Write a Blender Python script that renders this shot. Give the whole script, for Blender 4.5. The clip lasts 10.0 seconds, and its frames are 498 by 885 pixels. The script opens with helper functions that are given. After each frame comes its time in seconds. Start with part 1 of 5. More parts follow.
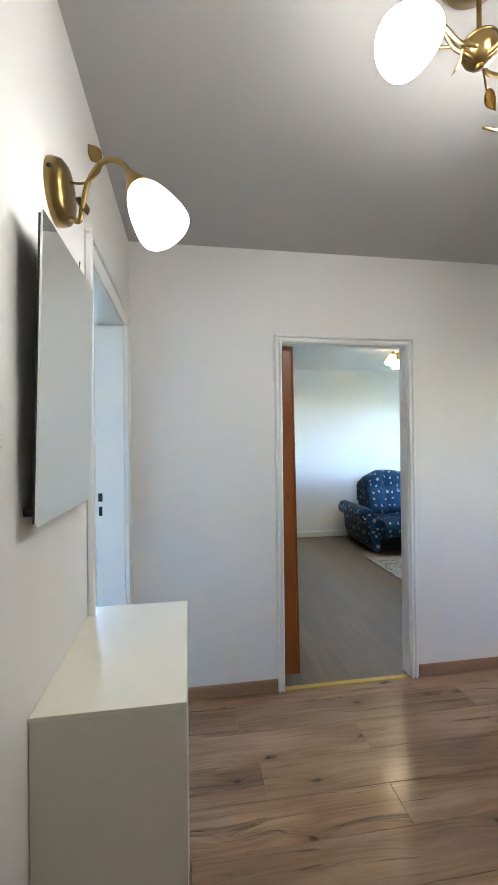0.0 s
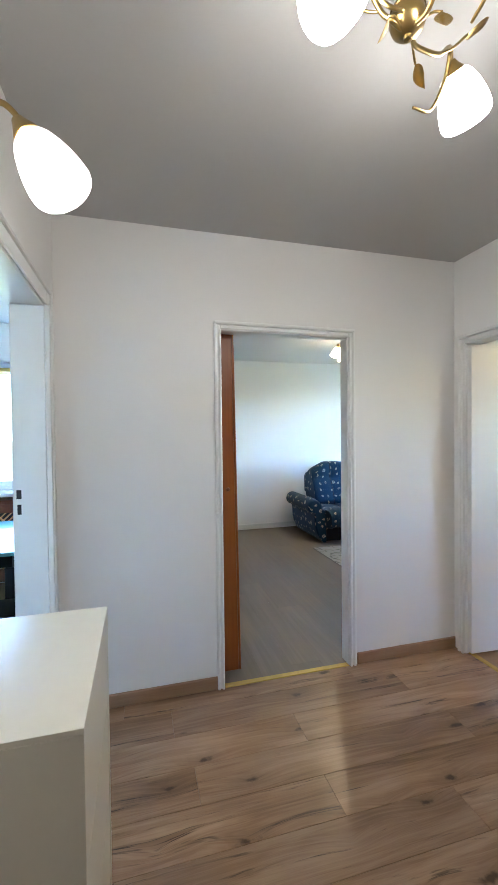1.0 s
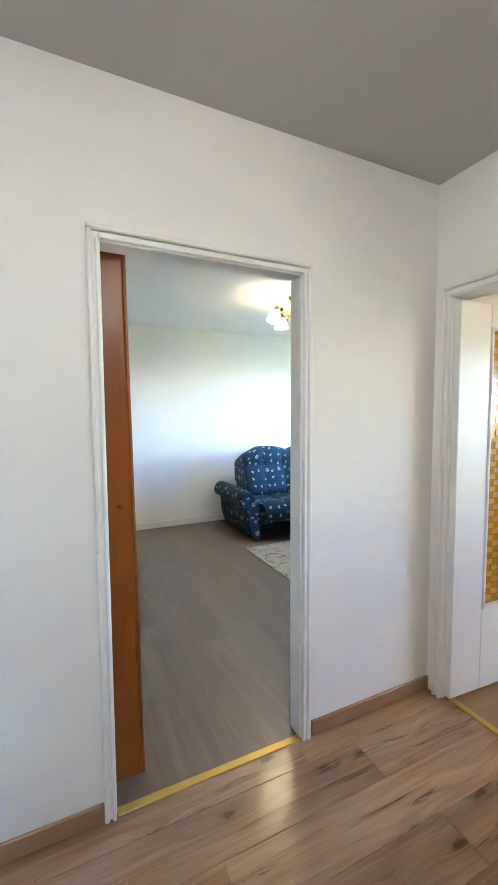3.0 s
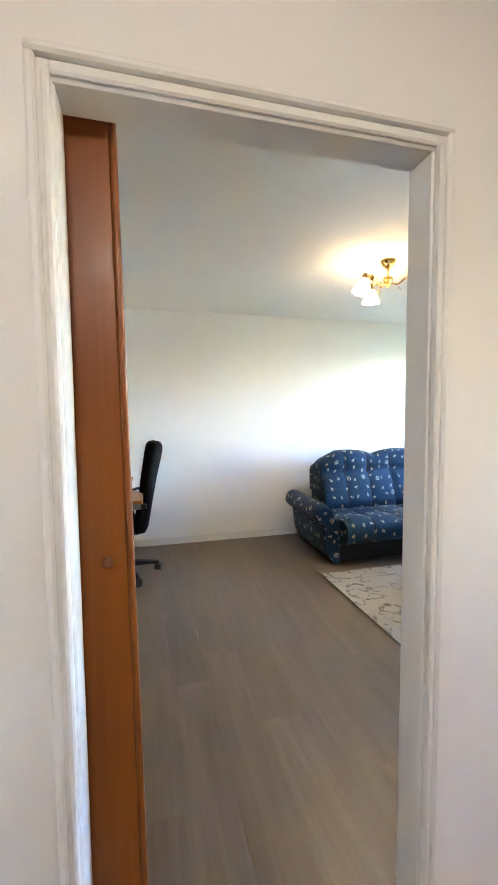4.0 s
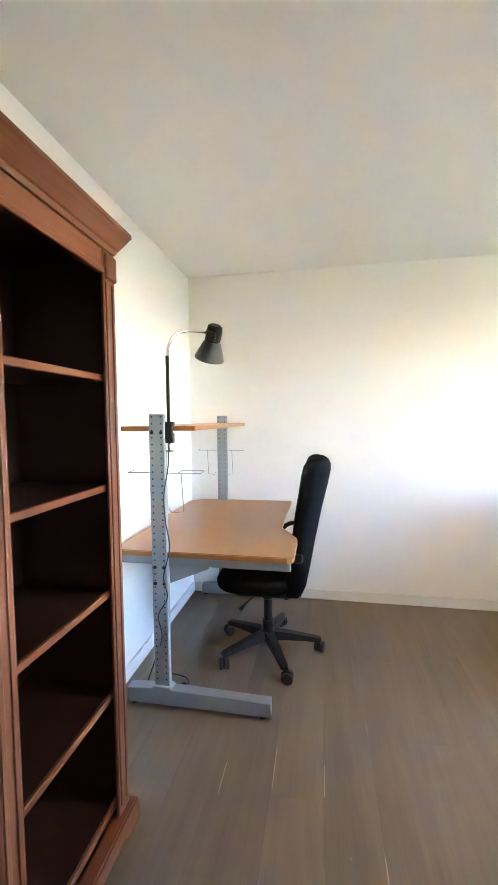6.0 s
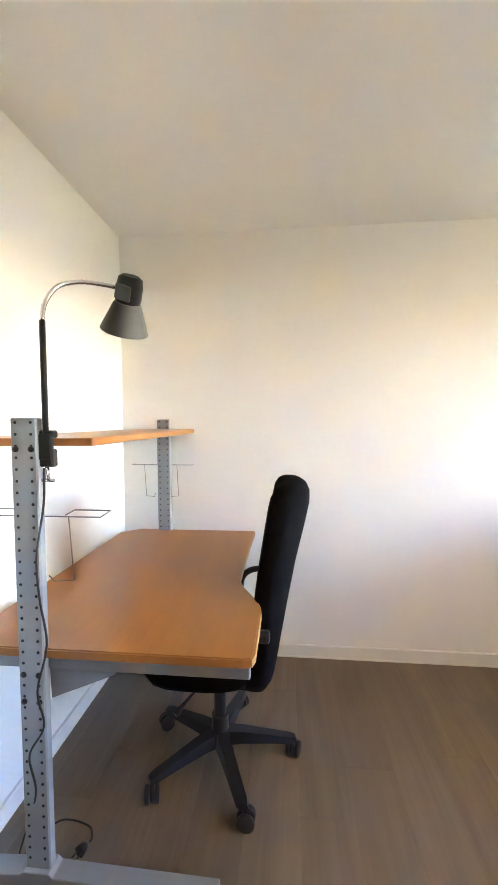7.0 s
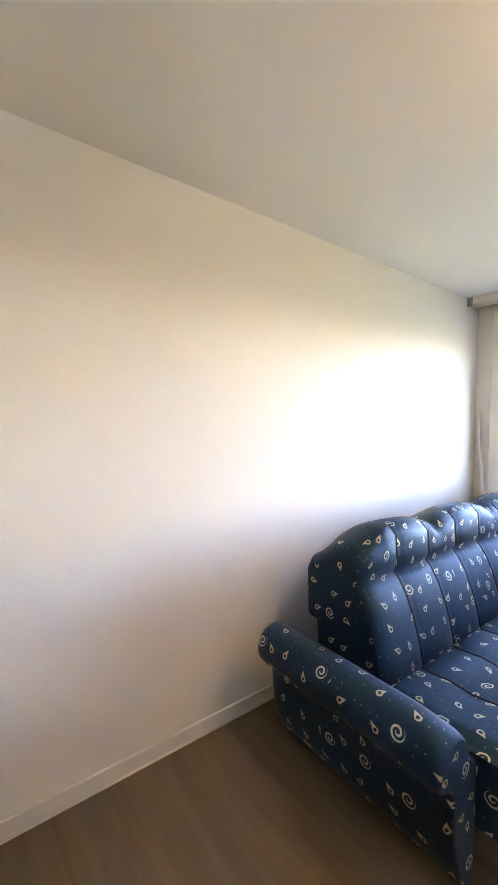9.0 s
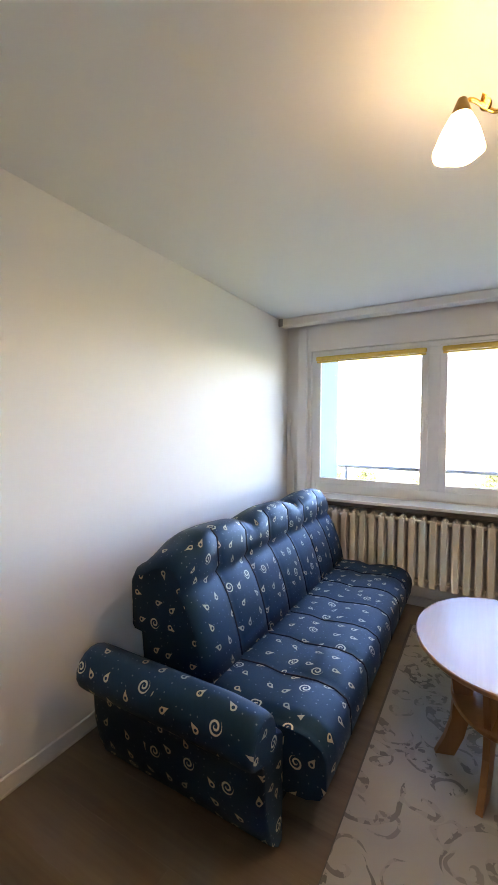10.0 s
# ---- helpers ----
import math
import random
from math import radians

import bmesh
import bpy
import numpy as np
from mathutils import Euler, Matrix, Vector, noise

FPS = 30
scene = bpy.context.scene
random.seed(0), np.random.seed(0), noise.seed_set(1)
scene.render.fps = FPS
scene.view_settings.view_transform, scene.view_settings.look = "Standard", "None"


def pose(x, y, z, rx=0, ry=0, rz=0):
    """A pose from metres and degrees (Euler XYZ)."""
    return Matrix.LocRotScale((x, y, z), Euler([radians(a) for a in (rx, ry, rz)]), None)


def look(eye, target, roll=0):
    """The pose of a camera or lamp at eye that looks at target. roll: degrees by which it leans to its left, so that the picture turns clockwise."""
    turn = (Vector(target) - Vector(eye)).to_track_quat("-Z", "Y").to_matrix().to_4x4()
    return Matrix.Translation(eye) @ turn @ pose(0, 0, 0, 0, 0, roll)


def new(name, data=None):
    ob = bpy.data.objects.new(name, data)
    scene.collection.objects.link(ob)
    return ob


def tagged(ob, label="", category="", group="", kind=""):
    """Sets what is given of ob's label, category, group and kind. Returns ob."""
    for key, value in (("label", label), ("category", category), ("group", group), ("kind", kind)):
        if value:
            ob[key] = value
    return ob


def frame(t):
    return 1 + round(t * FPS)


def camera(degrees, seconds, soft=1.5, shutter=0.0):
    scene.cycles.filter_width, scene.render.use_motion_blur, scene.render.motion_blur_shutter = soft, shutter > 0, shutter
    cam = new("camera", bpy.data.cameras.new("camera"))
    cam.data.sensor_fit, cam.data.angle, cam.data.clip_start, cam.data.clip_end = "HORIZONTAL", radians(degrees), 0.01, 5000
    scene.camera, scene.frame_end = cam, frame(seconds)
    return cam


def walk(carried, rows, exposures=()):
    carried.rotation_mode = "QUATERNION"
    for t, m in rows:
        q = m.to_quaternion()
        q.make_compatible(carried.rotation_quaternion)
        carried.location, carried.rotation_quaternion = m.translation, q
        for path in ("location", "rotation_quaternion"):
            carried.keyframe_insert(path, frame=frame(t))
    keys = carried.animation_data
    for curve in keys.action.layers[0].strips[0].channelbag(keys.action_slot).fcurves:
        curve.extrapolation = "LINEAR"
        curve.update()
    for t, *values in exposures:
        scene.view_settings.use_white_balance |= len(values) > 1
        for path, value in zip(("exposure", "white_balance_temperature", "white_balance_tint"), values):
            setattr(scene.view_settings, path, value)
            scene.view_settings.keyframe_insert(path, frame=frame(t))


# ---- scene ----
cam = camera(63.7, 10.0)
PATH = [
    (0, (-0.507, -2.26, 1.419), (-0.207, -0.283, 1.427), -0.6),
    (0.5, (-0.47, -2.227, 1.419), (-0.091, -0.263, 1.411), -0.7),
    (1, (-0.409, -2.197, 1.419), (0.114, -0.267, 1.383), -0.6),
    (1.5, (-0.357, -2.157, 1.418), (0.335, -0.282, 1.351), -0.7),
    (2, (-0.335, -2.032, 1.406), (0.508, -0.221, 1.314), -0.7),
    (2.2, (-0.297, -1.926, 1.402), (0.585, -0.134, 1.296), -0.7),
    (3.3, (-0.03, -1.231, 1.447), (0.783, 0.591, 1.302), -0.1),
    (3.5, (0.027, -1.104, 1.437), (0.757, 0.754, 1.303), -0.6),
    (4, (0.171, -0.801, 1.419), (0.67, 1.131, 1.281), -0.5),
    (4.5, (0.275, -0.506, 1.422), (0.496, 1.476, 1.28), -0.6),
    (5, (0.293, -0.172, 1.43), (0.25, 1.822, 1.279), -0.5),
    (5.2, (0.306, -0.046, 1.432), (0.159, 1.943, 1.287), -0.9),
    (6.3, (0.244, 0.744, 1.407), (-0.127, 2.706, 1.293), -0.4),
    (6.5, (0.234, 0.903, 1.411), (-0.119, 2.868, 1.287), -0.4),
    (7, (0.23, 1.248, 1.427), (0.035, 3.236, 1.321), -0.3),
    (7.5, (0.306, 1.561, 1.419), (0.384, 3.557, 1.325), -0.0),
    (8, (0.453, 1.827, 1.464), (0.829, 3.788, 1.355), 0.5),
    (8.5, (0.53, 1.962, 1.478), (1.335, 3.789, 1.363), 0.3),
    (9, (0.582, 2.018, 1.49), (1.784, 3.613, 1.394), 0.25),
    (9.5, (0.604, 2.007, 1.499), (2.113, 3.317, 1.416), 0.3),
    (10, (0.62, 1.969, 1.512), (2.353, 2.964, 1.44), 0.3),
]
walk(cam, [(t, look(eye, target, roll)) for t, eye, target, roll in PATH], [(0.0, 5.72, 5850, 8), (2.0, 5.86, 5850, 10), (3.4, 6.12, 6300, 8), (4.4, 5.98, 7150, 20), (5.1, 6.36, 7150, 19), (6.5, 6.50, 7250, 18), (7.0, 6.30, 7900, 23), (7.5, 6.28, 7700, 22), (8.0, 6.22, 7450, 21), (8.5, 6.04, 8050, 25), (9.2, 5.64, 8400, 28), (10.0, 5.2, 7900, 25)])

# ---- light ----
world = bpy.data.worlds.new("sky")
scene.world = world
world.use_nodes = True
wn = world.node_tree.nodes
sky = wn.new("ShaderNodeTexSky")
sky.sky_type = "NISHITA"
sky.sun_disc = False
sky.sun_elevation = radians(38)
sky.sun_rotation = radians(250)
sky.air_density, sky.dust_density, sky.ozone_density = 1.0, 0.0, 6.0
wn["Background"].inputs["Strength"].default_value = 0.13
world.node_tree.links.new(sky.outputs["Color"], wn["Background"].inputs["Color"])

sun_data = bpy.data.lights.new("sun", "SUN")
sun_data.energy, sun_data.angle, sun_data.color = 3.0, radians(0.5), (1.0, 0.95, 0.88)
sun = new("sun", sun_data)
sun.matrix_world = look((-20, -8, 18), (0, 0, 0))


# ---- materials ----
class Nodes:
    """Short-hand for a node material."""

    def __init__(self, name):
        self.mat = bpy.data.materials.new(name)
        self.mat.use_nodes = True
        self.t = self.mat.node_tree
        self.bsdf = self.t.nodes["Principled BSDF"]

    def add(self, kind):
        return self.t.nodes.new("ShaderNode" + kind)

    def put(self, a, b):
        if isinstance(a, bpy.types.NodeSocket):
            self.t.links.new(a, b)
        else:
            b.default_value = a

    def math(self, op, a, b=0.0, c=0.0, clamp=False):
        n = self.add("Math")
        n.operation, n.use_clamp = op, clamp
        for i, v in enumerate((a, b, c)):
            self.put(v, n.inputs[i])
        return n.outputs[0]

    def vec(self, op, a, b=(0, 0, 0)):
        n = self.add("VectorMath")
        n.operation = op
        self.put(a, n.inputs[0])
        self.put(b, n.inputs[1])
        return n.outputs["Vector"]

    def scaled(self, v, s):
        return self.vec("MULTIPLY", v, s)

    def where(self):
        return self.add("NewGeometry").outputs["Position"]

    def local(self):
        return self.add("TexCoord").outputs["Object"]

    def uv(self):
        return self.add("TexCoord").outputs["UV"]

    def chance(self):
        return self.add("ObjectInfo").outputs["Random"]

    def noise(self, v, scale, detail=3.0, rough=0.5, distort=0.0):
        n = self.add("TexNoise")
        self.put(v, n.inputs["Vector"])
        n.inputs["Scale"].default_value = scale
        n.inputs["Detail"].default_value = detail
        n.inputs["Roughness"].default_value = rough
        n.inputs["Distortion"].default_value = distort
        return n.outputs["Fac"]

    def ramp(self, f, stops):
        n = self.add("ValToRGB")
        self.put(f, n.inputs[0])
        e = n.color_ramp.elements
        while len(e) < len(stops):
            e.new(0.5)
        for el, (p, c) in zip(e, stops):
            el.position = p
            el.color = (*c, 1) if len(c) == 3 else c
        return n.outputs["Color"]

    def mix(self, f, a, b, how="MIX"):
        n = self.add("Mix")
        n.data_type, n.blend_type = "RGBA", how
        self.put(f, n.inputs[0])
        self.put(a if isinstance(a, bpy.types.NodeSocket) else (*a, 1), n.inputs[6])
        self.put(b if isinstance(b, bpy.types.NodeSocket) else (*b, 1), n.inputs[7])
        return n.outputs[2]

    def bump(self, h, strength=0.2, dist=0.002):
        n = self.add("Bump")
        n.inputs["Strength"].default_value = strength
        n.inputs["Distance"].default_value = dist
        self.put(h, n.inputs["Height"])
        self.t.links.new(n.outputs[0], self.bsdf.inputs["Normal"])

    def finish(self, color=None, rough=None, metal=None, **kw):
        for key, v in (("Base Color", color), ("Roughness", rough), ("Metallic", metal)):
            if v is not None:
                self.put((*v, 1) if isinstance(v, tuple) and len(v) == 3 else v, self.bsdf.inputs[key])
        for k, v in kw.items():
            self.put(v, self.bsdf.inputs[k.replace("_", " ")])
        return self.mat


def paint(name, color, rough=0.6, grain=0.3, blotch=0.04):
    n = Nodes(name)
    p = n.where()
    big = n.noise(p, 1.3, 3)
    fine = n.noise(p, 160.0, 3)
    roll = n.noise(p, 35.0, 4)
    dark = tuple(c * (1 - blotch) for c in color)
    col = n.mix(big, dark, color)
    n.bump(n.math("ADD", fine, n.math("MULTIPLY", roll, 1.2)), grain, 0.001)
    return n.finish(col, n.math("MULTIPLY_ADD", roll, 0.12, rough - 0.06))


def gloss_paint(name, color, rough=0.3, grain=0.004):
    """Old brushed enamel on woodwork."""
    n = Nodes(name)
    p = n.where()
    streak = n.noise(n.scaled(p, (26, 26, 5)), 1.0, 2)
    wear = n.noise(p, 4.0, 5)
    col = n.mix(wear, tuple(c * 0.97 for c in color), color)
    n.bump(streak, grain, 0.001)
    return n.finish(col, n.math("MULTIPLY_ADD", wear, 0.06, rough - 0.03))


def wood(name, a, b, along, rough=0.35, scale=1.0, vary=0.0, coat=0.0, knots=0.0, knot_color=(0.05, 0.03, 0.02), bump=0.1):
    """Grain that runs along one axis (0, 1 or 2)."""
    n = Nodes(name)
    r = n.chance()
    comb = n.add("CombineXYZ")
    for i in range(3):
        n.put(n.math("MULTIPLY", r, 17.3 + 5 * i), comb.inputs[i])
    p = n.vec("ADD", n.where(), comb.outputs[0])
    stretch = [9.0 * scale] * 3
    stretch[along] = 0.9 * scale
    g1 = n.noise(n.scaled(p, tuple(stretch)), 1.0, 6, 0.6, 1.4)
    stretch = [120.0 * scale] * 3
    stretch[along] = 3.0 * scale
    g2 = n.noise(n.scaled(p, tuple(stretch)), 1.0, 3, 0.6)
    f = n.math("ADD", n.math("MULTIPLY", g1, 0.75), n.math("MULTIPLY", g2, 0.3))
    col = n.ramp(f, [(0.3, a), (0.72, b)])
    if knots:
        stretch = [5.5] * 3
        stretch[along] = 1.6
        v = n.add("TexVoronoi")
        n.put(n.vec("ADD", n.scaled(p, tuple(stretch)), (0.3, 0.1, 0.0)), v.inputs["Vector"])
        v.inputs["Scale"].default_value = 1.0
        spot = n.math("ADD", v.outputs["Distance"], n.math("MULTIPLY", n.noise(p, 22.0, 3), 0.22))
        k = n.ramp(spot, [(0.17, (1, 1, 1)), (0.36, (0, 0, 0))])
        stretch = [13.0] * 3
        stretch[along] = 0.8
        crack = n.noise(n.scaled(p, tuple(stretch)), 1.0, 5, 0.62, 2.2)
        c = n.ramp(crack, [(0.56, (0, 0, 0)), (0.66, (1, 1, 1))])
        both = n.math("MAXIMUM", n.math("MULTIPLY", k, 0.85), n.math("MULTIPLY", c, 0.72))
        col = n.mix(n.math("MULTIPLY", both, knots), col, knot_color)
    if vary:
        h = n.add("HueSaturation")
        n.put(col, h.inputs["Color"])
        n.put(n.math("MULTIPLY_ADD", r, vary, 1 - vary / 2), h.inputs["Value"])
        col = h.outputs[0]
    if bump:
        n.bump(g2, bump, 0.0006)
    ro = n.math("MULTIPLY_ADD", g1, 0.16, rough - 0.08)
    return n.finish(col, ro, Coat_Weight=coat, Coat_Roughness=0.12)


def oak_floor(name):
    """Rustic oak boards along x: soft tone changes, fine grain, dark cracks and ringed knots."""
    n = Nodes(name)
    r = n.chance()
    comb = n.add("CombineXYZ")
    for i in range(3):
        n.put(n.math("MULTIPLY", r, 23.0 + 9 * i), comb.inputs[i])
    p = n.vec("ADD", n.where(), comb.outputs[0])
    # knots bend the grain round them
    kv = n.add("TexVoronoi")
    kv.voronoi_dimensions = "2D"
    n.put(n.scaled(p, (1.9, 4.8, 0)), kv.inputs["Vector"])
    kv.inputs["Scale"].default_value = 1.0
    kd = kv.outputs["Distance"]
    pull = n.math("POWER", n.math("SUBTRACT", 1.0, n.math("MINIMUM", n.math("MULTIPLY", kd, 2.2), 1.0)), 2.0)
    q = n.vec("ADD", p, n.scaled(kv.outputs["Color"], (0.0, 0.0, 0.0)))
    bend = n.add("CombineXYZ")
    n.put(n.math("MULTIPLY", pull, 0.035), bend.inputs[1])
    q = n.vec("ADD", q, bend.outputs[0])
    tone = n.noise(n.scaled(q, (1.1, 5.0, 1)), 1.0, 3, 0.5, 0.6)
    grain = n.noise(n.scaled(q, (2.2, 46.0, 1)), 1.0, 5, 0.65, 0.8)
    fine = n.noise(n.scaled(q, (9.0, 330.0, 1)), 1.0, 2)
    f = n.math("ADD", n.math("MULTIPLY", tone, 0.55), n.math("ADD", n.math("MULTIPLY", grain, 0.38), n.math("MULTIPLY", fine, 0.10)))
    col = n.ramp(f, [(0.36, (0.17, 0.092, 0.046)), (0.50, (0.30, 0.178, 0.100)), (0.64, (0.44, 0.293, 0.185))])
    wide = n.noise(n.scaled(q, (1.0, 12.0, 1)), 1.0, 5, 0.60, 1.8)
    thin = n.noise(n.scaled(q, (1.5, 30.0, 1)), 1.0, 3, 0.6, 0.7)
    shade = n.ramp(wide, [(0.58, (0, 0, 0)), (0.74, (1, 1, 1))])
    crack = n.math("MULTIPLY", n.ramp(n.math("ABSOLUTE", n.math("SUBTRACT", thin, 0.52)), [(0.008, (1, 1, 1)), (0.030, (0, 0, 0))]), n.ramp(wide, [(0.57, (0, 0, 0)), (0.66, (1, 1, 1))]))
    col = n.mix(n.math("MULTIPLY", shade, 0.78), col, (0.11, 0.054, 0.025))
    col = n.mix(n.math("MULTIPLY", crack, 0.85), col, (0.040, 0.024, 0.015))
    pick = n.add("SeparateColor")
    n.put(kv.outputs["Color"], pick.inputs[0])
    rare = n.math("MULTIPLY_ADD", n.math("GREATER_THAN", pick.outputs[0], 0.55), 1.0, 0.0)
    kd = n.math("ADD", kd, rare)
    eye = n.math("ADD", kd, n.math("MULTIPLY", n.math("SUBTRACT", n.noise(p, 24.0, 4), 0.5), 0.22))
    halo = n.ramp(eye, [(0.03, (1, 1, 1)), (0.24, (0, 0, 0))])
    core = n.ramp(eye, [(0.020, (1, 1, 1)), (0.070, (0, 0, 0))])
    col = n.mix(n.math("MULTIPLY", halo, 0.50), col, (0.15, 0.078, 0.036))
    col = n.mix(n.math("MULTIPLY", core, 0.90), col, (0.045, 0.022, 0.010))
    h = n.add("HueSaturation")
    n.put(col, h.inputs["Color"])
    n.put(n.math("MULTIPLY_ADD", r, 0.26, 0.86), h.inputs["Value"])
    n.bump(n.math("SUBTRACT", fine, crack), 0.12, 0.0006)
    return n.finish(h.outputs[0], n.math("MULTIPLY_ADD", grain, 0.14, 0.25), Coat_Weight=0.2, Coat_Roughness=0.16)


def plain(name, color, rough=0.5, metal=0.0, spread=0.08, grain=0.0, scale=30.0, **kw):
    n = Nodes(name)
    p = n.where()
    f = n.noise(p, scale, 4)
    col = n.mix(f, tuple(c * (1 - spread) for c in color), tuple(min(1, c * (1 + spread)) for c in color))
    if grain:
        n.bump(n.noise(p, scale * 12, 3), grain, 0.001)
    return n.finish(col, n.math("MULTIPLY_ADD", f, 0.1, rough - 0.05), metal, **kw)


def glowing(name, color, strength):
    n = Nodes(name)
    sep = n.add("SeparateXYZ")
    n.put(n.add("NewGeometry").outputs["Normal"], sep.inputs[0])
    # emission is cut on upward faces, which keeps the ceiling above darker
    glow = n.math("SUBTRACT", 1.0, n.math("MULTIPLY", n.math("ADD", sep.outputs[2], 0.25, clamp=True), 0.85))
    return n.finish((0.85, 0.85, 0.83), 0.25, Emission_Color=(*color, 1), Emission_Strength=n.math("MULTIPLY", glow, strength))


def motif(n, uv, scale, size, hole, tail, keep, seed, curl=0.0):
    """Drops of one kind, one to a cell of about 1 / scale metres: two masks, the drop and its hollow."""
    v = n.add("TexVoronoi")
    v.voronoi_dimensions = "2D"
    p = n.vec("ADD", n.scaled(uv, (scale, scale, 1)), (seed, seed * 0.7, 0))
    n.put(p, v.inputs["Vector"])
    v.inputs["Scale"].default_value = 1.0
    v.inputs["Randomness"].default_value = 0.55
    d = n.vec("SUBTRACT", p, v.outputs["Position"])
    sep = n.add("SeparateXYZ")
    n.put(d, sep.inputs[0])
    rnd = n.add("SeparateColor")
    n.put(v.outputs["Color"], rnd.inputs[0])
    ang = n.math("MULTIPLY_ADD", rnd.outputs[0], 2.4, -1.2)
    co, si = n.math("COSINE", ang), n.math("SINE", ang)
    x, y = sep.outputs[0], sep.outputs[1]
    a = n.math("ADD", n.math("MULTIPLY", x, co), n.math("MULTIPLY", y, si))
    b = n.math("SUBTRACT", n.math("MULTIPLY", y, co), n.math("MULTIPLY", x, si))
    up = n.math("MAXIMUM", b, 0.0)
    # the drop narrows towards its tail
    wide = n.math("SUBTRACT", 1.0, n.math("MULTIPLY", up, tail), clamp=True)
    dist = n.math("SQRT", n.math("ADD", n.math("POWER", n.math("DIVIDE", a, n.math("MAXIMUM", wide, 0.05)), 2.0), n.math("POWER", n.math("MULTIPLY", b, n.math("SUBTRACT", 1.0, n.math("MULTIPLY", n.math("GREATER_THAN", b, 0.0), 0.55 if tail else 0.0))), 2.0)))
    chosen = n.math("LESS_THAN", rnd.outputs[1], keep)
    outer = n.math("MULTIPLY", n.math("LESS_THAN", dist, size), chosen)
    if curl:
        # a curl: one and a half turns of a spiral line
        r = n.math("SQRT", n.math("ADD", n.math("POWER", a, 2.0), n.math("POWER", b, 2.0)))
        way = n.math("DIVIDE", n.math("ARCTAN2", b, a), 2 * math.pi)
        turn = n.math("FRACT", n.math("ADD", way, n.math("DIVIDE", r, size * 0.60)))
        line = n.math("MULTIPLY", n.math("LESS_THAN", turn, 0.46), n.math("GREATER_THAN", r, size * 0.18))
        clear = n.math("MULTIPLY", n.math("LESS_THAN", r, size * 1.9), chosen)
        return n.math("MULTIPLY", outer, line), rnd.outputs[2], n.math("SUBTRACT", 1.0, clear)
    inner = n.math("LESS_THAN", n.math("SQRT", n.math("ADD", n.math("POWER", n.math("SUBTRACT", a, size * 0.06), 2.0), n.math("POWER", b, 2.0))), hole)
    return n.math("MULTIPLY", outer, n.math("SUBTRACT", 1.0, inner)), rnd.outputs[2], None


def sofa_cloth(name):
    n = Nodes(name)
    uv = n.uv()
    weave = n.noise(n.scaled(uv, (900, 900, 1)), 1.0, 2)
    slub = n.noise(n.scaled(uv, (300, 40, 1)), 1.0, 3)
    base = n.mix(n.math("MULTIPLY_ADD", weave, 0.6, n.math("MULTIPLY", slub, 0.4)), (0.0017, 0.0090, 0.024), (0.0059, 0.029, 0.074))
    big, h1, clear = motif(n, uv, 6.0, 0.155, 0.0, 0.0, 0.50, 3.1, 1.0)
    small, h2, _ = motif(n, uv, 9.6, 0.124, 0.060, 3.0, 0.95, 11.7)
    dots, h3, _ = motif(n, uv, 30.0, 0.085, 0.0, 0.0, 0.5, 5.3)
    cream = n.mix(h2, (0.42, 0.40, 0.33), (0.62, 0.52, 0.36))
    col = n.mix(n.math("MULTIPLY", dots, 0.55), base, (0.16, 0.22, 0.30))
    col = n.mix(n.math("MULTIPLY", n.math("MULTIPLY", small, clear), 0.9), col, cream)
    col = n.mix(n.math("MULTIPLY", big, 0.95), col, n.mix(h1, (0.55, 0.53, 0.46), (0.60, 0.55, 0.40)))
    n.bump(weave, 0.25, 0.0006)
    return n.finish(col, 0.55, Specular_IOR_Level=0.62, Specular_Tint=(0.27, 0.62, 0.95, 1.0))


def scroll(n, p, scale, seed, twist, width):
    """Spiral scrolls, one to a cell of about 1 / scale metres."""
    v = n.add("TexVoronoi")
    v.voronoi_dimensions = "2D"
    q = n.vec("ADD", n.scaled(p, (scale, scale, 0)), (seed, seed * 1.7, 0))
    n.put(q, v.inputs["Vector"])
    v.inputs["Scale"].default_value = 1.0
    v.inputs["Randomness"].default_value = 0.8
    sep = n.add("SeparateXYZ")
    n.put(n.vec("SUBTRACT", q, v.outputs["Position"]), sep.inputs[0])
    rnd = n.add("SeparateColor")
    n.put(v.outputs["Color"], rnd.inputs[0])
    ang = n.math("DIVIDE", n.math("ARCTAN2", sep.outputs[1], sep.outputs[0]), 2 * math.pi)
    hand = n.math("SUBTRACT", n.math("MULTIPLY", n.math("GREATER_THAN", rnd.outputs[0], 0.5), 2.0), 1.0)
    r = v.outputs["Distance"]
    turn = n.math("ADD", n.math("MULTIPLY", ang, hand), n.math("ADD", n.math("MULTIPLY", n.math("POWER", r, 0.6), twist), rnd.outputs[1]))
    d = n.math("ABSOLUTE", n.math("SUBTRACT", n.math("FRACT", turn), 0.5))
    line = n.math("LESS_THAN", n.math("MULTIPLY", d, r), width)
    return n.math("MULTIPLY", line, n.math("MULTIPLY", n.math("LESS_THAN", r, 0.52), n.math("GREATER_THAN", r, 0.06)))


